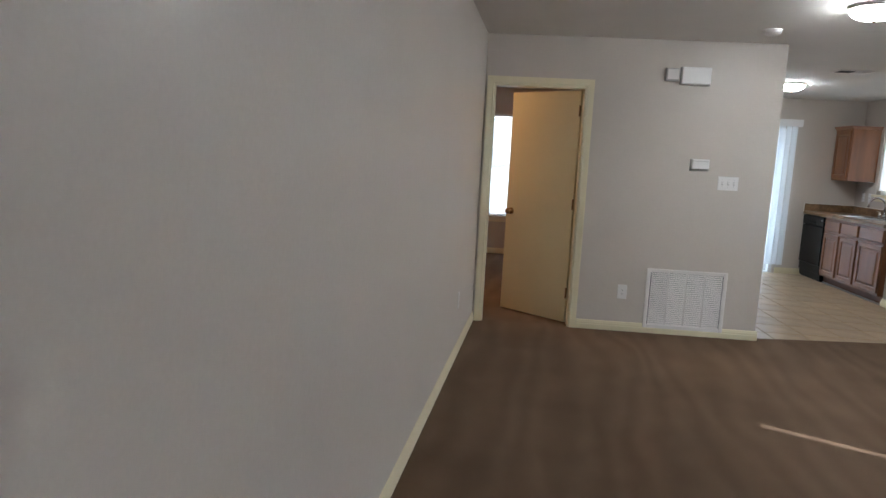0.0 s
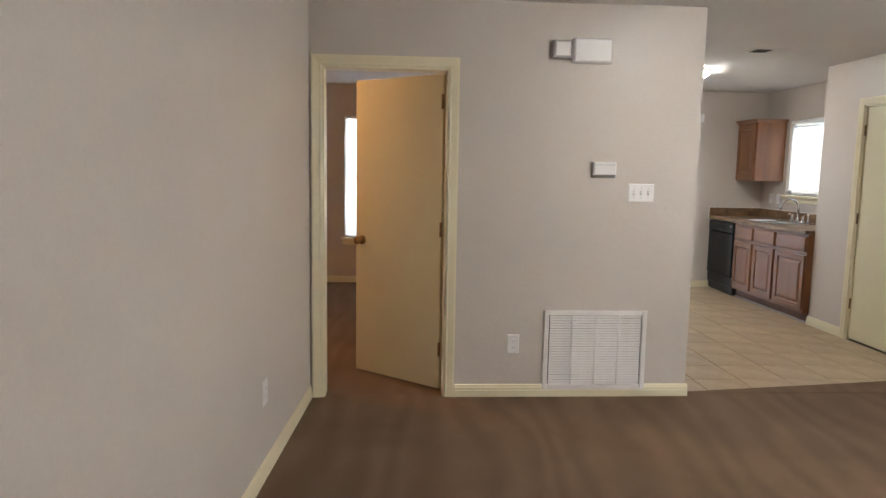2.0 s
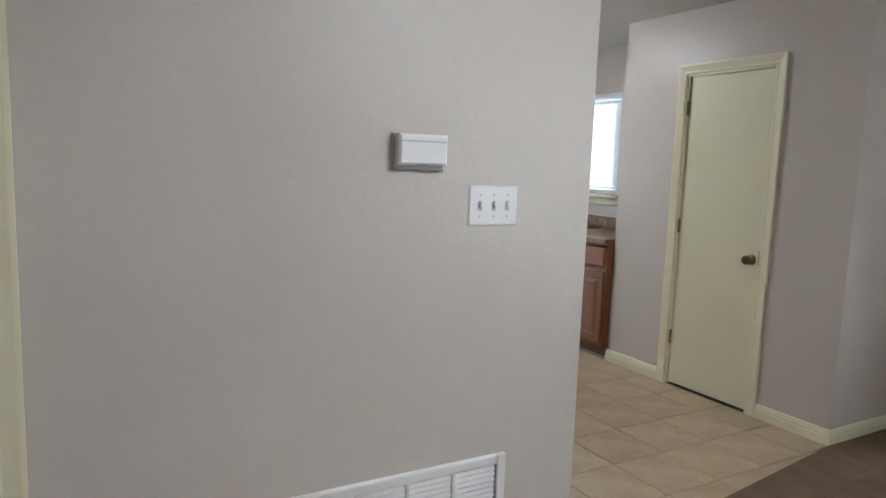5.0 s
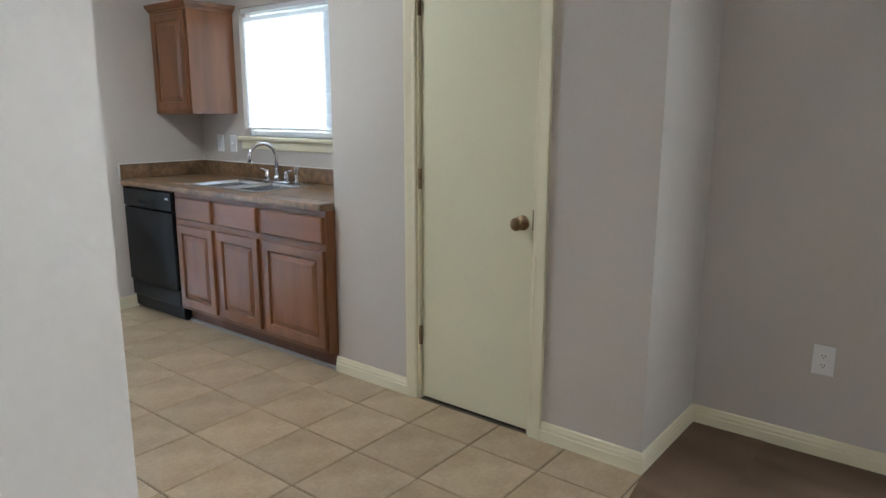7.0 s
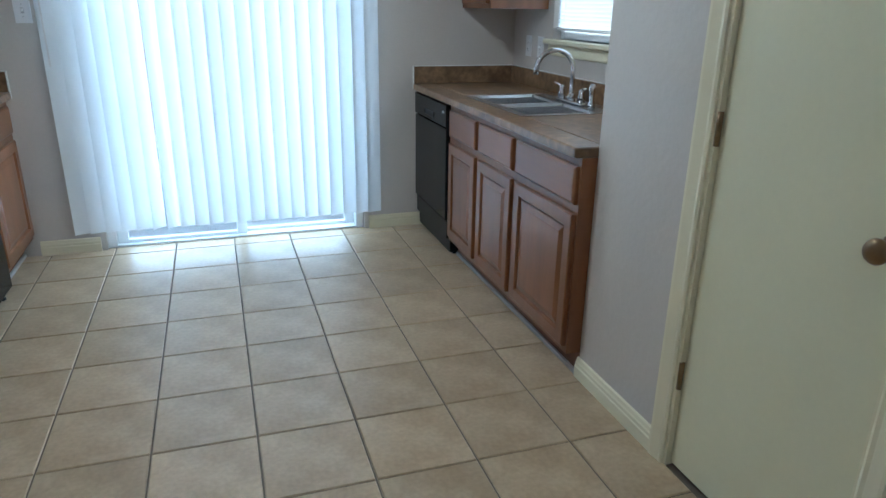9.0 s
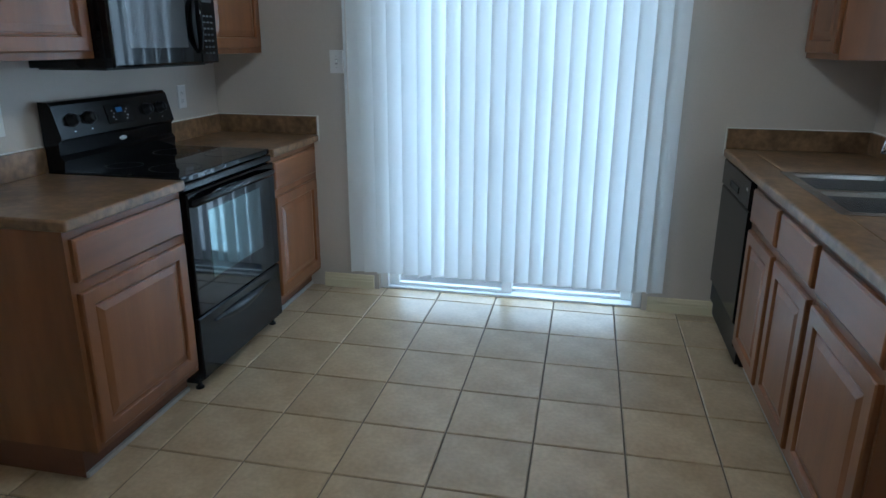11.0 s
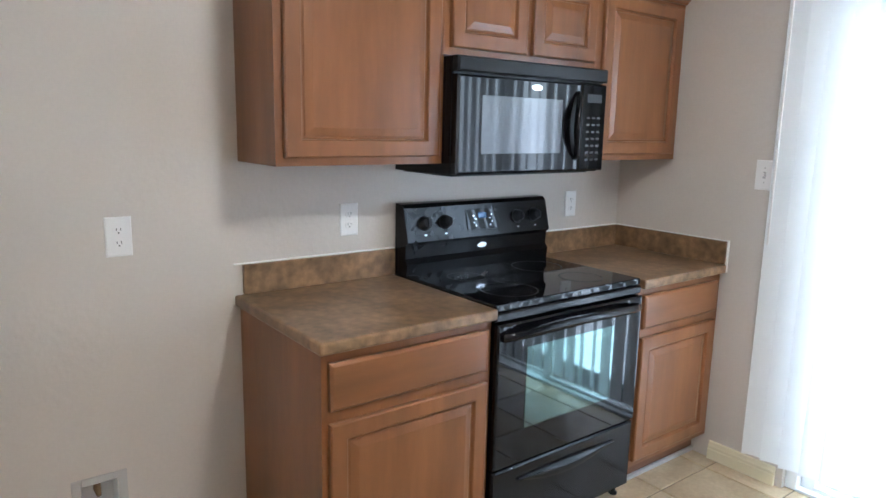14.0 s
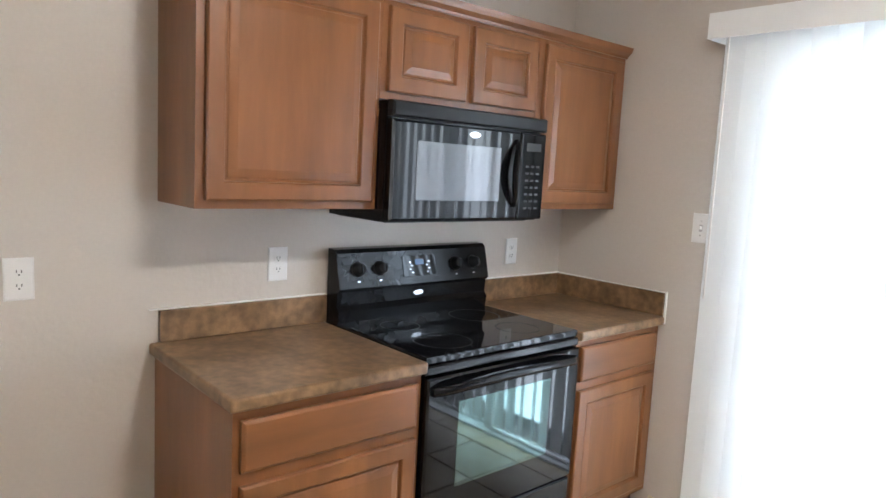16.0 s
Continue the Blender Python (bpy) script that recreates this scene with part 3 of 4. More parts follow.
def base_cabinet(F, u0, u1, splits, label, end=None, group="base cabinets", kick=True, open_top=False):
    """Face frame, doors and drawers; the box behind runs to the wall. splits: door spans within the unit."""
    cab = thing("base_cabinet", F((u0 + u1) / 2, 0, -0.3), label, "kitchen cabinet", group)
    body = bmesh.new()
    rings(F, u0, 0.105, u1, 0.735 if open_top else 0.876, [(0, -0.585), (0, 0)], bm=body)
    if open_top:
        rings(F, u0, 0.7351, u1, 0.876, [(0, -0.020), (0, 0)], bm=body)
        if open_top == "end":
            rings(F, u0, 0.7351, u0 + 0.015, 0.876, [(0, -0.585), (0, -0.0201)], bm=body)

    part("body", body, WOODDK if end is None else WOOD, cab, "brown wood carcass")
    if kick:
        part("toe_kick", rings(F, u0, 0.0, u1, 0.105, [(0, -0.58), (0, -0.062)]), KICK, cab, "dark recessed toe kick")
        part("shoe_strip", rings(F, u0, 0.0, u1, 0.020, [(0, -0.062), (0, -0.054), (0.002, -0.050)]), GREYP, cab, "grey strip along the floor")
    for a, b in splits:
        d = part("door", rings(F, a, 0.135, b, 0.668, DOORSTEPS), WOOD, cab, "raised-panel brown wood door")
        part("drawer", rings(F, a, 0.705, b, 0.845, DRAWSTEPS), WOODH, cab, "slab-front brown wood drawer")
    return cab


def wall_cabinet(F, u0, u1, v0, v1, splits, label, depth=0.30, group="wall cabinets"):
    cab = thing("wall_cabinet", F((u0 + u1) / 2, v0, -depth / 2), label, "kitchen cabinet", group)
    part("body", rings(F, u0, v0, u1, v1, [(0, -depth), (0, 0)]), WOOD, cab)
    for a, b in splits:
        part("door", rings(F, a, v0 + 0.025, b, v1 - 0.03, DOORSTEPS), WOOD, cab, "raised-panel brown wood door")
    return cab


def crown(name, F, u0, u1, v, depth, ends):
    """Crown moulding along the front and open ends of wall cabinets."""
    prof = [(0.0, 0.0), (0.0, 0.010), (0.010, 0.014), (0.022, 0.030), (0.034, 0.036), (0.045, 0.040), (0.045, 0.0)]
    bm = bmesh.new()
    e0, e1 = ends
    rows = []
    for p, q in prof:
        row = []
        if e0:
            row.append(F(u0 - q, v + p, -depth))
        row.append(F(u0 - (q if e0 else 0), v + p, q))
        row.append(F(u1 + (q if e1 else 0), v + p, q))
        if e1:
            row.append(F(u1 + q, v + p, -depth))
        rows.append([bm.verts.new(c) for c in row])
    for a, b in zip(rows, rows[1:]):
        for i in range(len(a) - 1):
            bm.faces.new((a[i], a[i + 1], b[i + 1], b[i]))
    return solid(name, bm, WOODH, "brown stained wood crown moulding along the wall cabinets", "moulding")


FL = frame_at((1.930, 0, 0), (0, 1, 0), (0, 0, 1), (1, 0, 0))          # left base fronts
RNG0, RNG1 = 8.788, 9.552
base_cabinet(FL, 8.170, 8.784, [(8.190, 8.764)], "brown stained wood base cabinet with one drawer over one door", end=1)
base_cabinet(FL, 9.557, YB, [(9.585, YB - 0.035)], "narrow brown stained wood base cabinet beside the range", end=1)

FU = frame_at((1.642, 0, 0), (0, 1, 0), (0, 0, 1), (1, 0, 0))
UZ1 = 2.057
wall_cabinet(FU, 8.178, 8.785, 1.362, UZ1, [(8.203, 8.765)], "brown stained wood wall cabinet with one raised-panel door")
wall_cabinet(FU, 8.787, 9.553, 1.727, UZ1, [(8.809, 9.158), (9.190, 9.536)], "short brown wood wall cabinet over the microwave")
wall_cabinet(FU, 9.555, YB, 1.362, UZ1, [(9.590, YB - 0.03)], "brown stained wood wall cabinet in the corner")
crown("cabinet_crown", FU, 8.178, YB, UZ1 - 0.012, 0.298, (True, False))

FRC = frame_at((4.180, 0, 0), (0, 1, 0), (0, 0, 1), (-1, 0, 0))         # right base fronts
C0, C1, C2, C3 = YP1 + 0.004, 8.622, 9.066, 9.505
base_cabinet(FRC, C0, C1, [(C0 + 0.012, C1 - 0.022)], "wide brown wood base cabinet beside the pantry wall", end=1, open_top="end")
sink_cab = base_cabinet(FRC, C1 + 0.001, C3, [(C1 + 0.022, C2 - 0.022), (C2 + 0.022, C3 - 0.025)], "brown wood sink base cabinet with two doors", end=1, open_top=True)
FUR = frame_at((4.465, 0, 0), (0, 1, 0), (0, 0, 1), (-1, 0, 0))
wall_cabinet(FUR, 9.69, YB, 1.362, UZ1, [(9.71, YB - 0.03)], "brown stained wood wall cabinet beside the sink window", depth=0.353)
crown("cabinet_crown", FUR, 9.69, YB, UZ1 - 0.012, 0.353, (True, False))


# ---- worktops ----
def worktop(name, pieces, label):
    bm = bmesh.new()
    for lo, hi, bev in pieces:
        box(lo, hi, bev, bm=bm, seg=3)
    return solid(name, bm, COUNTER, label, "countertop")


worktop("countertop", [((XK + 0.001, 8.152, 0.877), (1.962, RNG0 - 0.002, 0.915), 0.008)], "mottled brown laminate countertop beside the range")
worktop("countertop", [((XK + 0.001, RNG1 + 0.002, 0.877), (1.962, YB - 0.001, 0.915), 0.008)], "mottled brown laminate countertop in the corner")
worktop("backsplash", [((XK + 0.001, 8.182, 0.916), (XK + 0.021, RNG0 - 0.002, 1.018), 0.003)], "brown laminate upstand against the wall")
worktop("backsplash", [((XK + 0.001, RNG1 + 0.002, 0.916), (XK + 0.021, YB - 0.022, 1.018), 0.003), ((XK + 0.001, YB - 0.021, 0.916), (1.956, YB - 0.001, 1.018), 0.003)], "brown laminate upstand round the corner")
SK = (8.78, 9.48, 4.275, 4.705)        # sink cut-out y0 y1 x0 x1
worktop("countertop", [((4.148, YP1 + 0.002, 0.877), (SK[2], YB - 0.001, 0.915), 0.008), ((SK[3], YP1 + 0.002, 0.877), (XR - 0.001, YB - 0.001, 0.915), 0.0),
                       ((SK[2], YP1 + 0.002, 0.877), (SK[3], SK[0], 0.915), 0.0), ((SK[2], SK[1], 0.877), (SK[3], YB - 0.001, 0.915), 0.0)], "mottled brown laminate countertop with a sink cut-out")
worktop("backsplash", [((XR - 0.021, YP1 + 0.002, 0.916), (XR - 0.001, YB - 0.022, 1.018), 0.003), ((4.154, YB - 0.021, 0.916), (XR - 0.001, YB - 0.001, 1.018), 0.003)], "brown laminate upstand behind the sink")
bm = bmesh.new()
box((XK, 8.152, 1.0185), (XK + 0.010, RNG0, 1.0225), bm=bm)
box((XK, RNG1, 1.0185), (XK + 0.010, YB, 1.0225), bm=bm)
box((XK + 0.010, YB - 0.010, 1.0185), (1.960, YB, 1.0225), bm=bm)
box((1.957, YB - 0.012, 0.88), (1.963, YB - 0.0005, 1.0225), bm=bm)
solid("caulk_bead_stove_side", bm, CAULK, "white caulk line along the upstand", "caulk", "structure")
bm = bmesh.new()
box((4.148, YB - 0.010, 1.0185), (XR - 0.010, YB, 1.0225), bm=bm)
box((XR - 0.010, YP1, 1.0185), (XR, YB - 0.010, 1.0225), bm=bm)
box((4.147, YB - 0.012, 0.88), (4.153, YB - 0.0005, 1.0225), bm=bm)
solid("caulk_bead_sink_side", bm, CAULK, "white caulk line along the upstand", "caulk", "structure")

# ---- double sink and faucet ----
sink = thing("kitchen_sink", ((SK[2] + SK[3]) / 2, (SK[0] + SK[1]) / 2, 0.74), "stainless steel double-bowl drop-in sink", "sink")
bm = bmesh.new()
ym = (SK[0] + SK[1]) / 2
for lo, hi in (((SK[2] - 0.02, SK[0] - 0.02), (SK[2] + 0.02, SK[1] + 0.02)), ((SK[3] - 0.065, SK[0] - 0.02), (SK[3] + 0.025, SK[1] + 0.02)),
               ((SK[2] + 0.02, SK[0] - 0.02), (SK[3] - 0.065, SK[0] + 0.018)), ((SK[2] + 0.02, SK[1] - 0.018), (SK[3] - 0.065, SK[1] + 0.02)), ((SK[2] + 0.02, ym - 0.018), (SK[3] - 0.065, ym + 0.018))):
    box((*lo, 0.9155), (*hi, 0.9195), 0.0015, bm=bm, seg=1)
part("rim", bm, STEEL, sink)
for y0, y1 in ((SK[0] + 0.018, ym - 0.018), (ym + 0.018, SK[1] - 0.018)):
    FK = frame_at((0, 0, 0), (1, 0, 0), (0, 1, 0), (0, 0, 1))
    bowl = part("bowl", rings(FK, SK[2] + 0.02, y0, SK[3] - 0.065, y1, [(0.0, 0.917), (0.006, 0.905), (0.014, 0.78), (0.040, 0.755)], back=False), STEEL, sink)
    cx, cy = (SK[2] + SK[3] - 0.045) / 2, (y0 + y1) / 2
    part("drain", lathe(frame_at((cx, cy, 0.756), (1, 0, 0), (0, 1, 0), (0, 0, 1)), [(0.045, 0), (0.045, 0.002), (0.036, 0.003), (0.030, 0.0015)], 18), CHROME, bowl, smooth=True)

fx, fy = SK[3] - 0.025, ym - 0.03
fau = thing("faucet", (fx, fy, 0.9195), "chrome gooseneck kitchen faucet with two handles and sprayer", "faucet")
part("base_plate", box((fx - 0.022, fy - 0.13, 0.9195), (fx + 0.022, fy + 0.13, 0.934), 0.006), CHROME, fau, smooth=True)
arc = [(fx, fy, 0.93), (fx, fy, 1.09)] + [(fx - 0.095 * (1 - math.cos(a)), fy + 0.02 * math.sin(a / 2), 1.09 + 0.085 * math.sin(a)) for a in [math.pi * k / 12 for k in range(1, 12)]] + [(fx - 0.192, fy + 0.02, 1.085), (fx - 0.194, fy + 0.02, 1.06)]
part("spout", tube(arc, [0.012] * 13 + [0.0125, 0.014], 12), CHROME, fau, smooth=True)
part("collar", lathe(frame_at((fx, fy, 0.934), (1, 0, 0), (0, 1, 0), (0, 0, 1)), [(0.022, 0), (0.020, 0.02), (0.014, 0.035)], 16), CHROME, fau, smooth=True)
for s in (-1, 1):
    h = part("handle", lathe(frame_at((fx, fy + s * 0.10, 0.934), (1, 0, 0), (0, 1, 0), (0, 0, 1)), [(0.020, 0), (0.017, 0.03), (0.013, 0.04), (0.015, 0.055), (0.008, 0.065)], 14), CHROME, fau, smooth=True)
    part("lever", tube([(fx, fy + s * 0.10, 0.99), (fx - 0.01, fy + s * 0.135, 1.003), (fx - 0.012, fy + s * 0.165, 1.005)], [0.007, 0.006, 0.005], 8), CHROME, h, smooth=True)
part("sprayer", lathe(frame_at((fx, fy - 0.20, 0.9195), (1, 0, 0), (0, 1, 0), (0, 0, 1)), [(0.020, 0), (0.019, 0.02), (0.011, 0.03), (0.013, 0.07), (0.017, 0.10), (0.012, 0.115)], 14), CHROME, fau, smooth=True)

# ---- dishwasher ----
dw = thing("dishwasher", (4.5, (C3 + YB) / 2, 0), "glossy black built-in dishwasher under the counter", "dishwasher")
D0, D1 = C3 + 0.006, YB - 0.012
part("body", rings(FRC, D0, 0.02, D1, 0.872, [(0, -0.56), (0, -0.012)]), BLACKM, dw)
part("door", rings(FRC, D0 + 0.003, 0.215, D1 - 0.003, 0.735, [(0, -0.012), (0, 0.014), (0.006, 0.020)]), BLACK, dw, "glossy black door panel")
cp = part("control_panel", rings(FRC, D0 + 0.003, 0.74, D1 - 0.003, 0.868, [(0, -0.012), (0, 0.016), (0.006, 0.023)]), BLACK, dw)
part("latch", rings(FRC, (D0 + D1) / 2 - 0.09, 0.765, (D0 + D1) / 2 + 0.09, 0.80, [(0, 0.0225), (0.003, 0.026), (0.010, 0.024)]), BLACKM, cp)
part("badge", rings(FRC, D0 + 0.035, 0.815, D0 + 0.075, 0.830, [(0, 0.0225), (0.002, 0.0245)]), SILVER, cp)
part("access_panel", rings(FRC, D0 + 0.003, 0.105, D1 - 0.003, 0.208, [(0, -0.03), (0, 0.004), (0.004, 0.008)]), BLACKM, dw)
part("toe_plate", rings(FRC, D0 + 0.01, 0.004, D1 - 0.01, 0.102, [(0, -0.06), (0, -0.035)]), BLACKM, dw)


# ---- range ----
rng = thing("electric_range", (1.65, (RNG0 + RNG1) / 2, 0), "black freestanding smooth-top electric range", "range")
FG = frame_at((1.922, 0, 0), (0, 1, 0), (0, 0, 1), (1, 0, 0))
R0, R1 = RNG0 + 0.002, RNG1 - 0.002
part("body", rings(FG, R0, 0.035, R1, 0.895, [(0, -0.585), (0, 0.0)]), BLACK, rng, "black enamel body")
ct = part("cooktop", box((1.42, R0 - 0.0, 0.8955), (1.942, R1 + 0.0, 0.922), 0.006), BLACKG, rng, "black ceramic glass cooktop", smooth=False)
for cx, cy, r in ((1.80, R0 + 0.19, 0.105), (1.80, R1 - 0.19, 0.085), (1.56, R0 + 0.19, 0.075), (1.56, R1 - 0.19, 0.105)):
    bm = bmesh.new()
    rr = []
    for q in (r, r - 0.003):
        rr.append([bm.verts.new((cx + q * math.cos(2 * math.pi * k / 40), cy + q * math.sin(2 * math.pi * k / 40), 0.9226)) for k in range(40)])
    for k in range(40):
        bm.faces.new((rr[0][k], rr[0][(k + 1) % 40], rr[1][(k + 1) % 40], rr[1][k]))
    part("burner_ring", bm, KEY, ct, "thin grey burner outline")
part("front_lip", rings(FG, R0, 0.862, R1, 0.893, [(0, 0.0), (0, 0.020), (0.005, 0.026)]), BLACK, rng)
od = part("oven_door", rings(FG, R0 + 0.002, 0.342, R1 - 0.002, 0.855, [(0, 0.001), (0, 0.030), (0.006, 0.037)]), BLACKG, rng, "glossy black glass oven door")
part("door_window", rings(FG, R0 + 0.135, 0.470, R1 - 0.165, 0.762, [(0, 0.0365), (0, 0.0380), (0.002, 0.0384)]), OVENWIN, od, "mirror-like dark window")
hp = []
for k in range(17):
    t = k / 16
    hp.append((1.922 + 0.040 + 0.040 * math.sin(math.pi * t) ** 0.6, R0 + 0.02 + (R1 - R0 - 0.04) * t, 0.812 + 0.018 * math.sin(math.pi * t)))
bm = bmesh.new()
rows = []
for p in hp:
    rows.append([bm.verts.new(Vector(p) + Vector((a, 0, b))) for a, b in ((-0.006, -0.012), (0.006, -0.014), (0.012, 0.0), (0.008, 0.015), (-0.006, 0.015))])
for a, b in zip(rows, rows[1:]):
    for k in range(5):
        bm.faces.new((a[k], a[(k + 1) % 5], b[(k + 1) % 5], b[k]))
bm.faces.new(rows[0])
bm.faces.new(rows[-1][::-1])
part("handle", bm, BLACK, od, "curved black bar handle", smooth=True)
dr = part("storage_drawer", rings(FG, R0 + 0.002, 0.055, R1 - 0.002, 0.332, [(0, 0.001), (0, 0.026), (0.006, 0.032)]), BLACK, rng, "black storage drawer")
bm = bmesh.new()
top, bot = [], []
for k in range(15):
    t = k / 14
    u = R0 + 0.12 + (R1 - R0 - 0.24) * t
    s = math.sin(math.pi * t)
    top.append((bm.verts.new(FG(u, 0.285 + 0.004 * s, 0.0325)), bm.verts.new(FG(u, 0.280 + 0.004 * s, 0.042 + 0.006 * s))))
    bot.append(bm.verts.new(FG(u, 0.280 - 0.045 * s - 0.004, 0.0325)))
for k in range(14):
    bm.faces.new((top[k][0], top[k + 1][0], top[k + 1][1], top[k][1]))
    bm.faces.new((top[k][1], top[k + 1][1], bot[k + 1], bot[k]))
part("drawer_pull", bm, BLACK, dr, "moulded curved drawer pull", smooth=True)
for cx in (1.42, 1.905):
    for cy in (R0 + 0.03, R1 - 0.03):
        part("foot", lathe(frame_at((cx, cy, 0), (1, 0, 0), (0, 1, 0), (0, 0, 1)), [(0.018, 0), (0.018, 0.008), (0.010, 0.012), (0.010, 0.04)], 12), BLACKM, rng)
# backguard with sloping control face
BG = frame_at((0, R0, 0), (0, 1, 0), (0, 0, 1), (1, 0, 0))
bg = part("backguard", extrude_profile([(0.90, 1.352), (0.90, 1.428), (0.965, 1.436), (0.985, 1.420), (1.035, 1.424), (1.050, 1.440), (1.178, 1.408), (1.192, 1.392), (1.194, 1.352)], BG, R1 - R0), BLACK, rng, "black backguard with controls")
sl = Vector((-(0.032), 0, 0.128)).normalized()
nrm = Vector((sl.z, 0, -sl.x))
BGF = frame_at((1.4405, 0, 1.050), (0, 1, 0), sl, nrm)
for u in (R0 + 0.085, R0 + 0.185, R1 - 0.185, R1 - 0.085):
    G = (lambda u: lambda a, b, c: BGF(u + a, 0.070 + b, c))(u)
    k = part("control_knob", lathe(G, [(0.029, 0.0), (0.027, 0.006), (0.022, 0.010), (0.021, 0.026), (0.017, 0.030)], 20), BLACKM, bg, "black control knob", smooth=True)
    part("pointer", rings(lambda a, b, c: BGF(u + a, 0.070 + b, c), -0.003, -0.018, 0.003, 0.018, [(0, 0.029), (0.001, 0.036)]), BLACKM, k)
    part("knob_mark", rings(lambda a, b, c: BGF(u + a, 0.070 + b, c), -0.006, -0.048, 0.006, -0.044, [(0, 0.0002), (0, 0.0008)]), SILVER, bg)
um = (R0 + R1) / 2
clk = part("clock_panel", rings(BGF, um - 0.085, 0.028, um + 0.085, 0.112, [(0, 0.0), (0.002, 0.003), (0.006, 0.003)]), BLACKG, bg)
part("display", rings(BGF, um - 0.022, 0.074, um + 0.022, 0.096, [(0, 0.0032), (0.001, 0.0042)]), LCD, clk, "blue clock display")
for i in range(8):
    s = -1 if i < 4 else 1
    part("button", rings(BGF, um + s * (0.038 + 0.010 * (i % 2)) - 0.004, 0.040 + 0.014 * (i % 4), um + s * (0.038 + 0.010 * (i % 2)) + 0.004, 0.046 + 0.014 * (i % 4), [(0, 0.0032), (0.001, 0.0042)]), SILVER, clk)
G = lambda a, b, c: BG(um - R0 + a * 1.9, 1.010 + b * 0.75, 1.4245 + c)
part("badge", lathe(G, [(0.014, 0.0), (0.013, 0.003)], 20), SILVER, bg, "plain silver oval badge")

# ---- microwave ----
M0, M1, MZ0, MZ1 = RNG0 + 0.002, RNG1 - 0.002, 1.322, 1.722
FM = frame_at((1.686, 0, 0), (0, 1, 0), (0, 0, 1), (1, 0, 0))
mw = thing("microwave", (1.53, (M0 + M1) / 2, MZ0), "black over-the-range microwave hung under the cabinet", "microwave")
part("body", box((XK + 0.004, M0, MZ0), (1.686, M1, MZ1), 0.004), BLACK, mw)
part("vent_grille", rings(FM, M0, MZ1 - 0.052, M1, MZ1, [(0, 0.0), (0, 0.026), (0.006, 0.034)]), BLACKM, mw, "black top vent grille")
MD1 = M1 - 0.150
md = part("door", rings(FM, M0 + 0.001, MZ0 + 0.006, MD1, MZ1 - 0.060, [(0, 0.0), (0, 0.026), (0.008, 0.034)]), BLACKG, mw, "glossy black glass door")
part("door_screen", rings(FM, M0 + 0.105, MZ0 + 0.075, MD1 - 0.105, MZ1 - 0.125, [(0, 0.0335), (0.001, 0.0348)]), MWWIN, md, "grey perforated screen window")
part("badge", lathe(lambda a, b, c: FM((M0 + MD1) / 2 + 0.06 + a * 1.9, MZ1 - 0.088 + b * 0.75, 0.034 + c), [(0.015, 0.0), (0.014, 0.002)], 20), SILVER, md, "plain silver oval badge")
hm = []
hu = MD1 - 0.035
for k in range(17):
    t = k / 16
    hm.append(FM(hu + 0.016 - 0.030 * math.sin(math.pi * t), (MZ0 + MZ1) / 2 - 0.02 + 0.125 * (2 * t - 1), 0.036 + 0.030 * math.sin(math.pi * t) ** 0.7))
part("handle", tube(hm, [0.010 + 0.006 * math.sin(math.pi * k / 16) for k in range(17)], 10), BLACK, md, "bowed black handle", smooth=True)
part("handle_recess", lathe(lambda a, b, c: FM(hu + 0.012 + a * 0.30, (MZ0 + MZ1) / 2 - 0.02 + b, 0.0335 + c), [(0.118, 0.0), (0.115, 0.0012)], 28), BLACKM, md)
for s in (-1, 1):
    part("handle_post", lathe(lambda a, b, c: FM(hu + 0.014 + a, (MZ0 + MZ1) / 2 - 0.02 + s * 0.122 + b, 0.03 + c), [(0.009, 0.0), (0.009, 0.016)], 10), BLACK, md)
kp = part("keypad_panel", rings(FM, MD1 + 0.003, MZ0 + 0.006, M1 - 0.001, MZ1 - 0.060, [(0, 0.0), (0, 0.026), (0.006, 0.032)]), BLACKG, mw)
part("display", rings(FM, MD1 + 0.035, MZ1 - 0.130, M1 - 0.030, MZ1 - 0.098, [(0, 0.0315), (0.001, 0.0326)]), KEY, kp, "dim grey display strip")
for r in range(7):
    for c in range(3):
        u = MD1 + 0.036 + 0.030 * c
        v = MZ0 + 0.045 + 0.027 * r
        part("key", rings(FM, u, v, u + 0.020, v + 0.009, [(0, 0.0315), (0.001, 0.0325)]), KEY, kp)
part("underside", box((XK + 0.02, M0 + 0.03, MZ0 - 0.006), (1.66, M1 - 0.03, MZ0 - 0.0005), 0.002), DARKSLOT, mw)


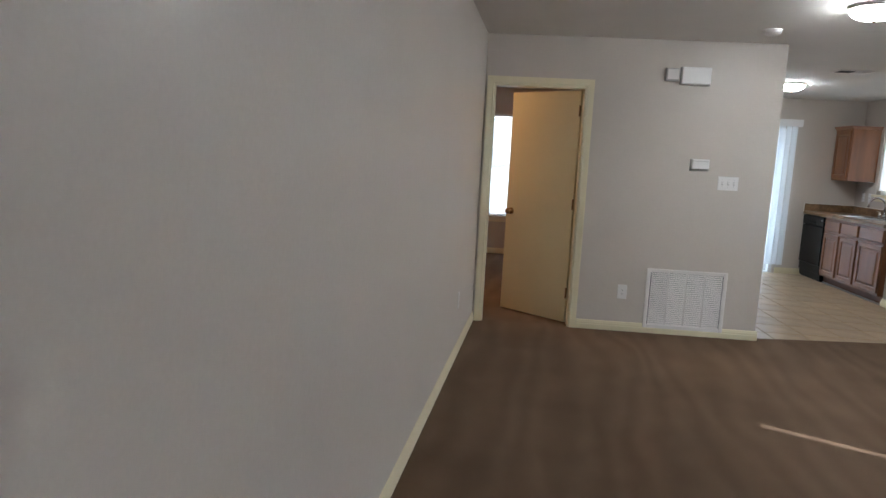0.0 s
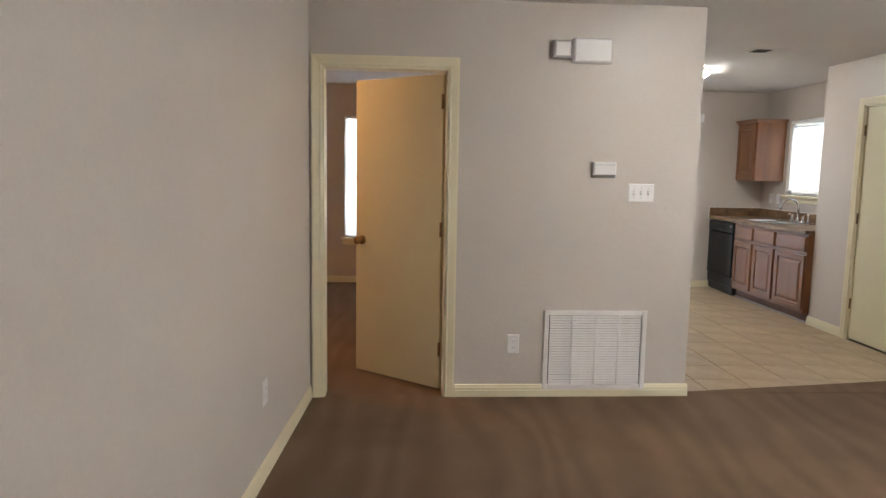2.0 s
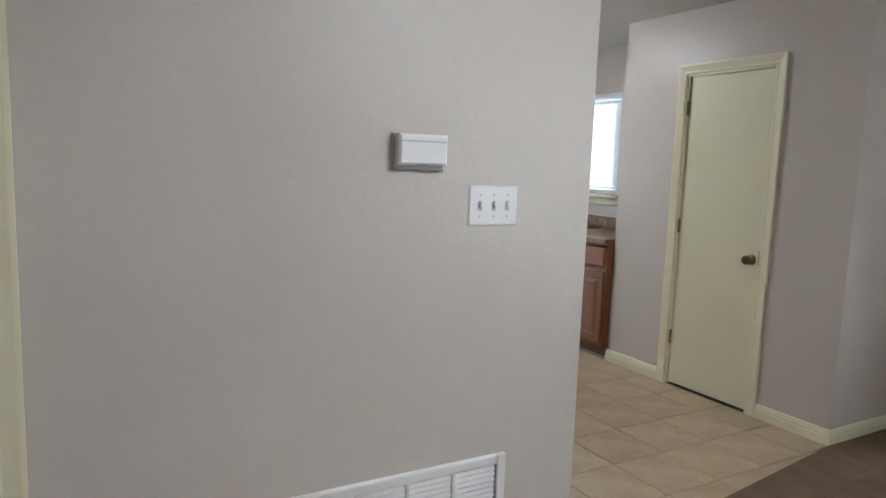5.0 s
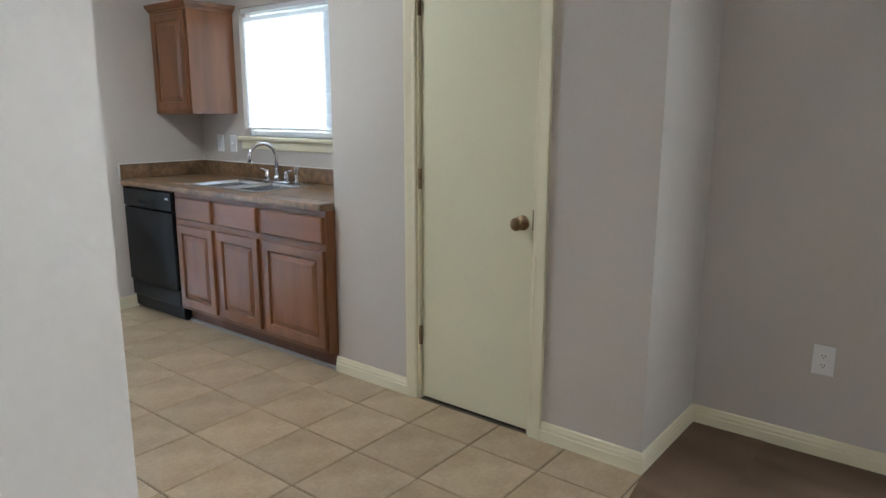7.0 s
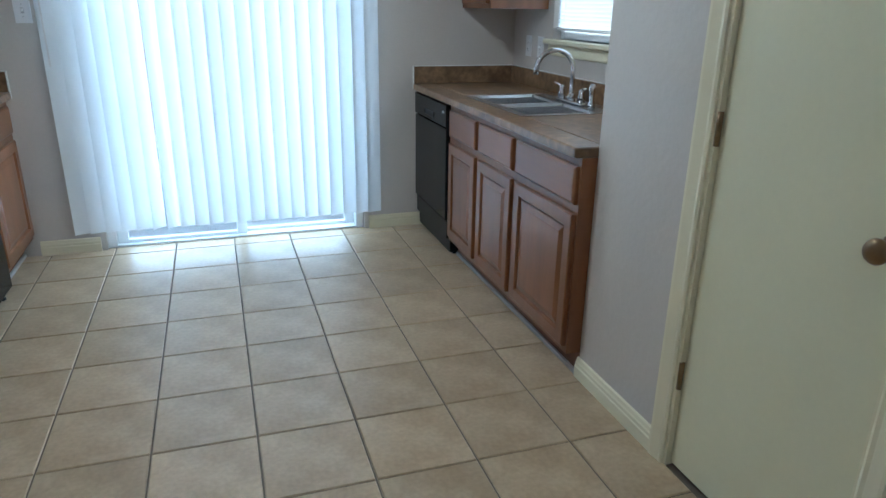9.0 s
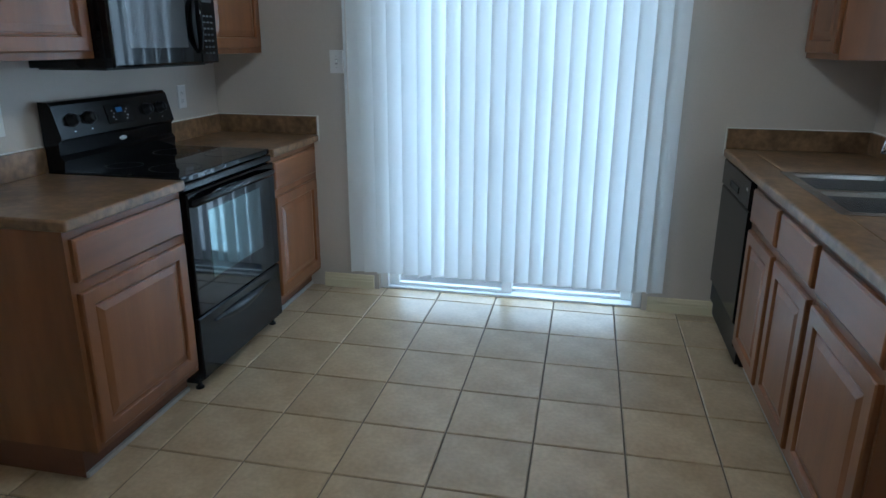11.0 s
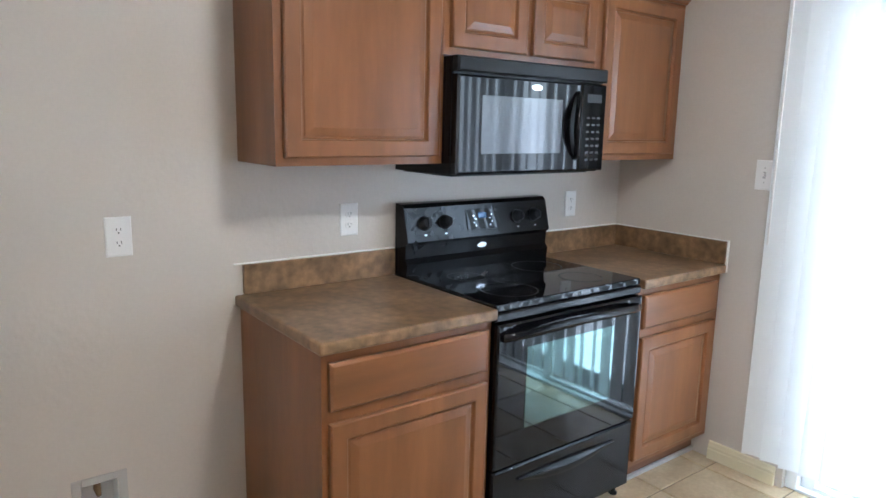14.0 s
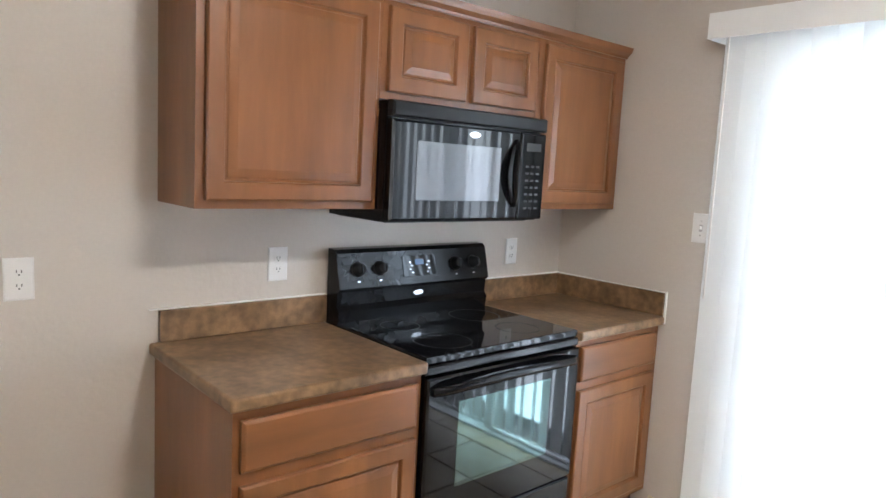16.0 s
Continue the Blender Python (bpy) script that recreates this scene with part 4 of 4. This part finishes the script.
# ---- wall plates and devices ----
def plate(name, F, u, v, w, h, label, gangs, category):
    """gangs: 'o' duplex outlet, 's' toggle switch, 'c' cable jack."""
    th = thing(name, F(u, v - h / 2, 0), label, category)
    part("cover", rings(F, u - w / 2, v - h / 2, u + w / 2, v + h / 2, [(0, 0.0005), (0, 0.003), (0.004, 0.006)]), WHITE, th)
    n = len(gangs)
    for i, g in enumerate(gangs):
        c = u + (i - (n - 1) / 2) * 0.046
        if g == "o":
            for s in (-1, 1):
                rc = part("receptacle", lathe(lambda a, b, q: F(c + a, v + s * 0.0195 + b * 0.82, q), [(0.0170, 0.0055), (0.0165, 0.0075)], 16), WHITE, th)
                for d in (-0.006, 0.006):
                    part("slot", rings(F, c + d - 0.0012, v + s * 0.0195 - 0.001, c + d + 0.0012, v + s * 0.0195 + 0.007, [(0, 0.0076), (0, 0.0080)]), DARKSLOT, rc)
                part("slot", rings(F, c - 0.0022, v + s * 0.0195 - 0.009, c + 0.0022, v + s * 0.0195 - 0.005, [(0, 0.0076), (0, 0.0080)]), DARKSLOT, rc)
        elif g == "s":
            part("toggle", rings(lambda a, b, q: F(c + a, v + b + 0.25 * q, q), -0.005, -0.007, 0.005, 0.007, [(0, 0.0055), (0.001, 0.017)]), WHITE, th)
            part("slot", rings(F, c - 0.007, v - 0.014, c + 0.007, v + 0.014, [(0, 0.0058), (0, 0.0062)]), GREYP, th)
            for s in (-1, 1):
                part("screw", lathe(lambda a, b, q: F(c + a, v + s * 0.030 + b, q), [(0.0032, 0.0058), (0.0030, 0.0070)], 10), GREYP, th)
        else:
            part("jack", lathe(lambda a, b, q: F(c + a, v + b, q), [(0.008, 0.0055), (0.006, 0.012), (0.004, 0.014)], 12), GREYP, th)
    return th


FKL = frame_at((XK, 0, 0), (0, 1, 0), (0, 0, 1), (1, 0, 0))
plate("light_switch", FD, 1.771, 1.316, 0.164, 0.114, "white triple toggle switch plate", "sss", "switch")
plate("outlet", FD, 0.992, 0.347, 0.078, 0.122, "white duplex outlet low on the wall", "o", "outlet")
plate("outlet", FKL, 7.806, 1.142, 0.075, 0.120, "white outlet plate on the fridge wall", "o", "outlet")
plate("outlet", FKL, 8.590, 1.143, 0.075, 0.120, "white duplex outlet over the counter", "o", "outlet")
plate("outlet", FKL, 9.790, 1.140, 0.075, 0.120, "white duplex outlet in the corner over the counter", "o", "outlet")
plate("light_switch", FS, 2.086, 1.318, 0.078, 0.124, "white single toggle switch beside the patio door", "s", "switch")
plate("outlet", FR, 5.885, 0.406, 0.078, 0.122, "white duplex outlet low on the wall", "o", "outlet")
plate("light_switch", FR, 9.76, 1.150, 0.075, 0.120, "white toggle switch beside the sink window", "s", "switch")
plate("outlet", FR, 9.92, 1.150, 0.075, 0.120, "white duplex outlet over the sink counter", "o", "outlet")
LOY = 4.93
FLW = frame_at((XL - 0.0598 * (YD0 - LOY), LOY, 0), Vector((0.0598, 1, 0)).normalized(), (0, 0, 1), Vector((1, -0.0598, 0)).normalized())
plate("outlet", FLW, 0.0, 0.405, 0.075, 0.120, "white duplex outlet low on the wall", "o", "outlet")

th = thing("thermostat", FD(1.520, 1.425, 0), "white rectangular wall thermostat", "thermostat")
part("back_plate", rings(FD, 1.448, 1.408, 1.602, 1.506, [(0, 0.0005), (0, 0.007), (0.004, 0.010)]), GREYP, th)
body = part("cover", rings(FD, 1.456, 1.424, 1.598, 1.504, [(0, 0.009), (0, 0.030), (0.006, 0.036)]), WHITE, th)
part("groove", rings(FD, 1.460, 1.484, 1.594, 1.487, [(0, 0.0358), (0, 0.0366)]), GREYP, body)

ch = thing("door_chime", FD(1.42, 2.095, 0), "white wall door chime box", "door chime")
part("cover", rings(FD, 1.300, 2.097, 1.538, 2.240, [(0, 0.0005), (0.002, 0.045), (0.010, 0.056)]), WHITE, ch)
sb = thing("alarm_sounder", FD(1.235, 2.12, 0), "grey square wall sounder box", "alarm box")
part("cover", rings(FD, 1.180, 2.122, 1.292, 2.228, [(0, 0.0005), (0.002, 0.035), (0.008, 0.042)]), GREYP, sb)
part("face", rings(FD, 1.194, 2.134, 1.282, 2.216, [(0, 0.0416), (0.003, 0.0445)]), VENTW, sb)

# motion sensor high in the living room corner
ms = thing("motion_detector", (XR - 0.03, 6.32, 2.10), "small white corner alarm sensor", "sensor")
part("body", box((XR - 0.045, 6.29, 2.10), (XR - 0.001, 6.35, 2.20), 0.008), WHITE, ms)
part("lens", box((XR - 0.049, 6.30, 2.11), (XR - 0.0445, 6.34, 2.15), 0.002), GREYP, ms)

# return-air grille
va = thing("return_air_grille", FD(1.520, 0.05, 0), "white louvred return-air grille with four bays", "air grille")
V0, V1, VZ0, VZ1 = 1.186, 1.852, 0.050, 0.566
part("backing", rings(FD, V0 + 0.01, VZ0 + 0.01, V1 - 0.01, VZ1 - 0.01, [(0, 0.0005), (0, 0.003)]), DARKSLOT, va)
bm = bmesh.new()
for a, b, c, d in ((V0, VZ0, V0 + 0.032, VZ1), (V1 - 0.032, VZ0, V1, VZ1), (V0 + 0.032, VZ0, V1 - 0.032, VZ0 + 0.032), (V0 + 0.032, VZ1 - 0.032, V1 - 0.032, VZ1)):
    rings(FD, a, b, c, d, [(0, 0.001), (0.001, 0.012), (0.004, 0.015)], bm=bm)
part("frame", bm, VENTW, va)
bay = (V1 - V0 - 0.064) / 4
for i in range(1, 4):
    u = V0 + 0.032 + bay * i
    part("mullion", rings(FD, u - 0.006, VZ0 + 0.032, u + 0.006, VZ1 - 0.032, [(0, 0.003), (0.001, 0.014)]), VENTW, va)
ns = 27
step = (VZ1 - VZ0 - 0.064) / ns
lv = None
for i in range(4):
    for k in range(ns):
        a = V0 + 0.032 + bay * i + 0.006
        z = VZ0 + 0.032 + step * k
        if lv is None:
            bm = extrude_profile([(z + 0.001, 0.0125), (z + 0.0025, 0.0135), (z + 0.0145, 0.0045), (z + 0.013, 0.0035)], frame_at((a, YD0, 0), (1, 0, 0), (0, 0, 1), (0, -1, 0)), bay - 0.012)
            lv = part("louvre", bm, VENTW, va)
        else:
            o = new("louvre", lv.data)
            o.parent = va
            o.location = (bay * i, 0, step * k)

# ice-maker supply box in the fridge wall
ib = thing("icemaker_box", (XK - 0.04, 7.706, 0.270), "white recessed ice-maker supply box with valve", "supply box")
bm = bmesh.new()
for a, b, c, d in ((7.628, 0.245, 7.655, 0.400), (7.760, 0.245, 7.786, 0.400), (7.655, 0.245, 7.760, 0.270), (7.655, 0.375, 7.760, 0.400)):
    rings(FKL, a, b, c, d, [(0, 0.0005), (0, 0.003), (0.002, 0.005)], bm=bm)
part("flange", bm, GREYP, ib)
bm = bmesh.new()
box((XK - 0.085, 7.655, 0.270), (XK - 0.080, 7.760, 0.375), bm=bm)
box((XK - 0.080, 7.6545, 0.2685), (XK, 7.6565, 0.3765), bm=bm)
box((XK - 0.080, 7.7585, 0.2685), (XK, 7.7615, 0.3765), bm=bm)
box((XK - 0.080, 7.6565, 0.2685), (XK, 7.7585, 0.2715), bm=bm)
box((XK - 0.080, 7.6565, 0.3735), (XK, 7.7585, 0.3765), bm=bm)
part("tub", bm, WHITE, ib)
part("valve", tube([(XK - 0.045, 7.706, 0.373), (XK - 0.045, 7.706, 0.335), (XK - 0.02, 7.706, 0.322)], [0.010, 0.012, 0.007], 10), NICKEL, ib, "small brass valve", smooth=True)


# ---- ceiling things ----
def dome(at, label, glass_material):
    th = thing("ceiling_light", (at[0], at[1], CEIL_Z), label, "ceiling light", "dome lights")
    F = frame_at((at[0], at[1], CEIL_Z), (1, 0, 0), (0, 1, 0), (0, 0, -1))
    part("pan", lathe(F, [(0.150, 0.001), (0.152, 0.012), (0.145, 0.022)], 32), VENTW, th, smooth=True)
    prof = [(0.140, 0.022)] + [(0.140 * math.cos(a), 0.022 + 0.065 * math.sin(a)) for a in [math.pi / 2 * k / 8 for k in range(1, 8)]] + [(0.012, 0.0868)]
    part("shade", lathe(F, prof, 32), glass_material, th, "glowing white glass dome", smooth=True)
    part("finial", lathe(F, [(0.010, 0.086), (0.010, 0.094), (0.004, 0.100)], 12), BRASS, th)


dome((3.147, 8.50), "white glass dome ceiling light, lit, in the kitchen", LAMPG)
dome((2.08, 4.64), "white glass dome ceiling light, lit, in the living room", LAMPG)
# added out of view: stands in for the warm light on the bedroom door
dome((-1.0, 6.75), "unseen warm dome added in the bedroom to light the door", WARMFILL)
sd = thing("smoke_detector", (1.79, 5.46, CEIL_Z), "round white smoke detector on the ceiling", "smoke detector")
F = frame_at((1.79, 5.46, CEIL_Z), (1, 0, 0), (0, 1, 0), (0, 0, -1))
part("base", lathe(F, [(0.068, 0.001), (0.068, 0.012)], 28), WHITE, sd, smooth=True)
part("cover", lathe(F, [(0.062, 0.012), (0.058, 0.030), (0.040, 0.040), (0.010, 0.042)], 28), WHITE, sd, smooth=True)
cv = thing("ceiling_vent", (3.26, 7.34, CEIL_Z), "white ceiling supply register with dark slots", "ceiling vent")
part("frame", box((3.09, 7.25, CEIL_Z - 0.008), (3.43, 7.43, CEIL_Z - 0.0005), 0.003), VENTW, cv)
for i in range(7):
    part("slot", box((3.115, 7.27 + 0.021 * i, CEIL_Z - 0.0105), (3.255, 7.280 + 0.021 * i, CEIL_Z - 0.0085)), DARKSLOT, cv)
for i in range(7):
    part("blade", box((3.265, 7.27 + 0.021 * i, CEIL_Z - 0.0125), (3.405, 7.278 + 0.021 * i, CEIL_Z - 0.0085)), VENTW, cv)

# ---- outside ----
solid("ground", box((-60, -60, -0.35), (60, 60, -0.15)), GRASS, "dry grass yard round the house", "ground", "structure")
solid("patio_slab", box((1.6, YB + 0.165, -0.15), (4.8, YB + 2.6, -0.03)), SLAB, "pale concrete patio slab", "patio", "structure")
fence = thing("fence", (3.0, 14.0, -0.15), "weathered cedar privacy fence behind the yard", "fence")
fb = None
for i in range(70):
    if fb is None:
        fb = part("board", box((-2.0, 14.0, -0.15), (-1.86, 14.02, 1.65), 0.003, seg=1), FENCE, fence)
    else:
        o = new("board", fb.data)
        o.parent = fence
        o.location = (0.146 * i, 0, 0.01 * math.sin(i * 2.3))
solid("roof", box((-3.2, YF - 0.7, CEIL_Z + 0.152), (XR + 0.75, YBED + 0.8, CEIL_Z + 0.30)), SLAB, "flat grey roof deck with eaves", "roof", "structure")

# ---- threshold and floor tiles ----
SEAM = [(XD - 0.02, YD0 + 0.045), (XR, YD0 + 0.045), (XR, YP0 + 0.02), (XP, YP0 - 0.012), (XD - 0.02, YD0 + 0.062)]
bm = bmesh.new()
seam_lo = [bm.verts.new((x, y, -0.005)) for x, y in SEAM]
seam_hi = [bm.verts.new((x, y, 0.006)) for x, y in SEAM]
for i in range(5):
    bm.faces.new((seam_lo[i], seam_lo[(i + 1) % 5], seam_hi[(i + 1) % 5], seam_hi[i]))
bm.faces.new(seam_lo[::-1])
bm.faces.new(seam_hi)
solid("trim_carpet_edge", bm, CARPET, "tapering carpet edge tucked against the tile", "carpet edge", "structure")
P, PY, G = 0.333, 0.334, 0.0065
tx0, ty0 = 3.673, 8.706


def tile_mesh(w, d):
    bm = box((0, 0, -0.008), (w, d, 0.0), 0.0, bm=bmesh.new())
    es = [e for e in bm.edges if all(v.co.z > -0.001 for v in e.verts)]
    bmesh.ops.bevel(bm, geom=es, offset=0.003, segments=1, affect="EDGES")
    finish(bm)
    me = bpy.data.meshes.new("tile")
    bm.to_mesh(me)
    bm.free()
    me.materials.append(TILE)
    return me


TILES = {}
for i in range(-8, 5):
    for j in range(-9, 6):
        x0, x1 = tx0 + P * i + G / 2, tx0 + P * (i + 1) - G / 2
        y0, y1 = ty0 + PY * j + G / 2, ty0 + PY * (j + 1) - G / 2
        x0, x1 = max(x0, XK + 0.002), min(x1, XR - 0.002)
        y0, y1 = max(y0, YD0 + 0.052), min(y1, YB + 0.03)
        if x0 < XP < x1 and y0 < YP1 - 0.05:
            x1 = XP - 0.001
        if x1 - x0 < 0.012 or y1 - y0 < 0.012 or (x0 > XP - 0.01 and y1 < YP1) or (x1 < XD and y1 < YD1):
            continue
        if x0 < XD < x1 and y0 < YD1 - 0.02:
            x0 = XD + 0.001
        key = (round(x1 - x0, 3), round(y1 - y0, 3))
        me = TILES.setdefault(key, None) or tile_mesh(x1 - x0, y1 - y0)
        TILES[key] = me
        o = new("tile", me)
        o.parent = floor_k
        o.location = Vector((x0, y0, 0.0)) - ORG[floor_k]
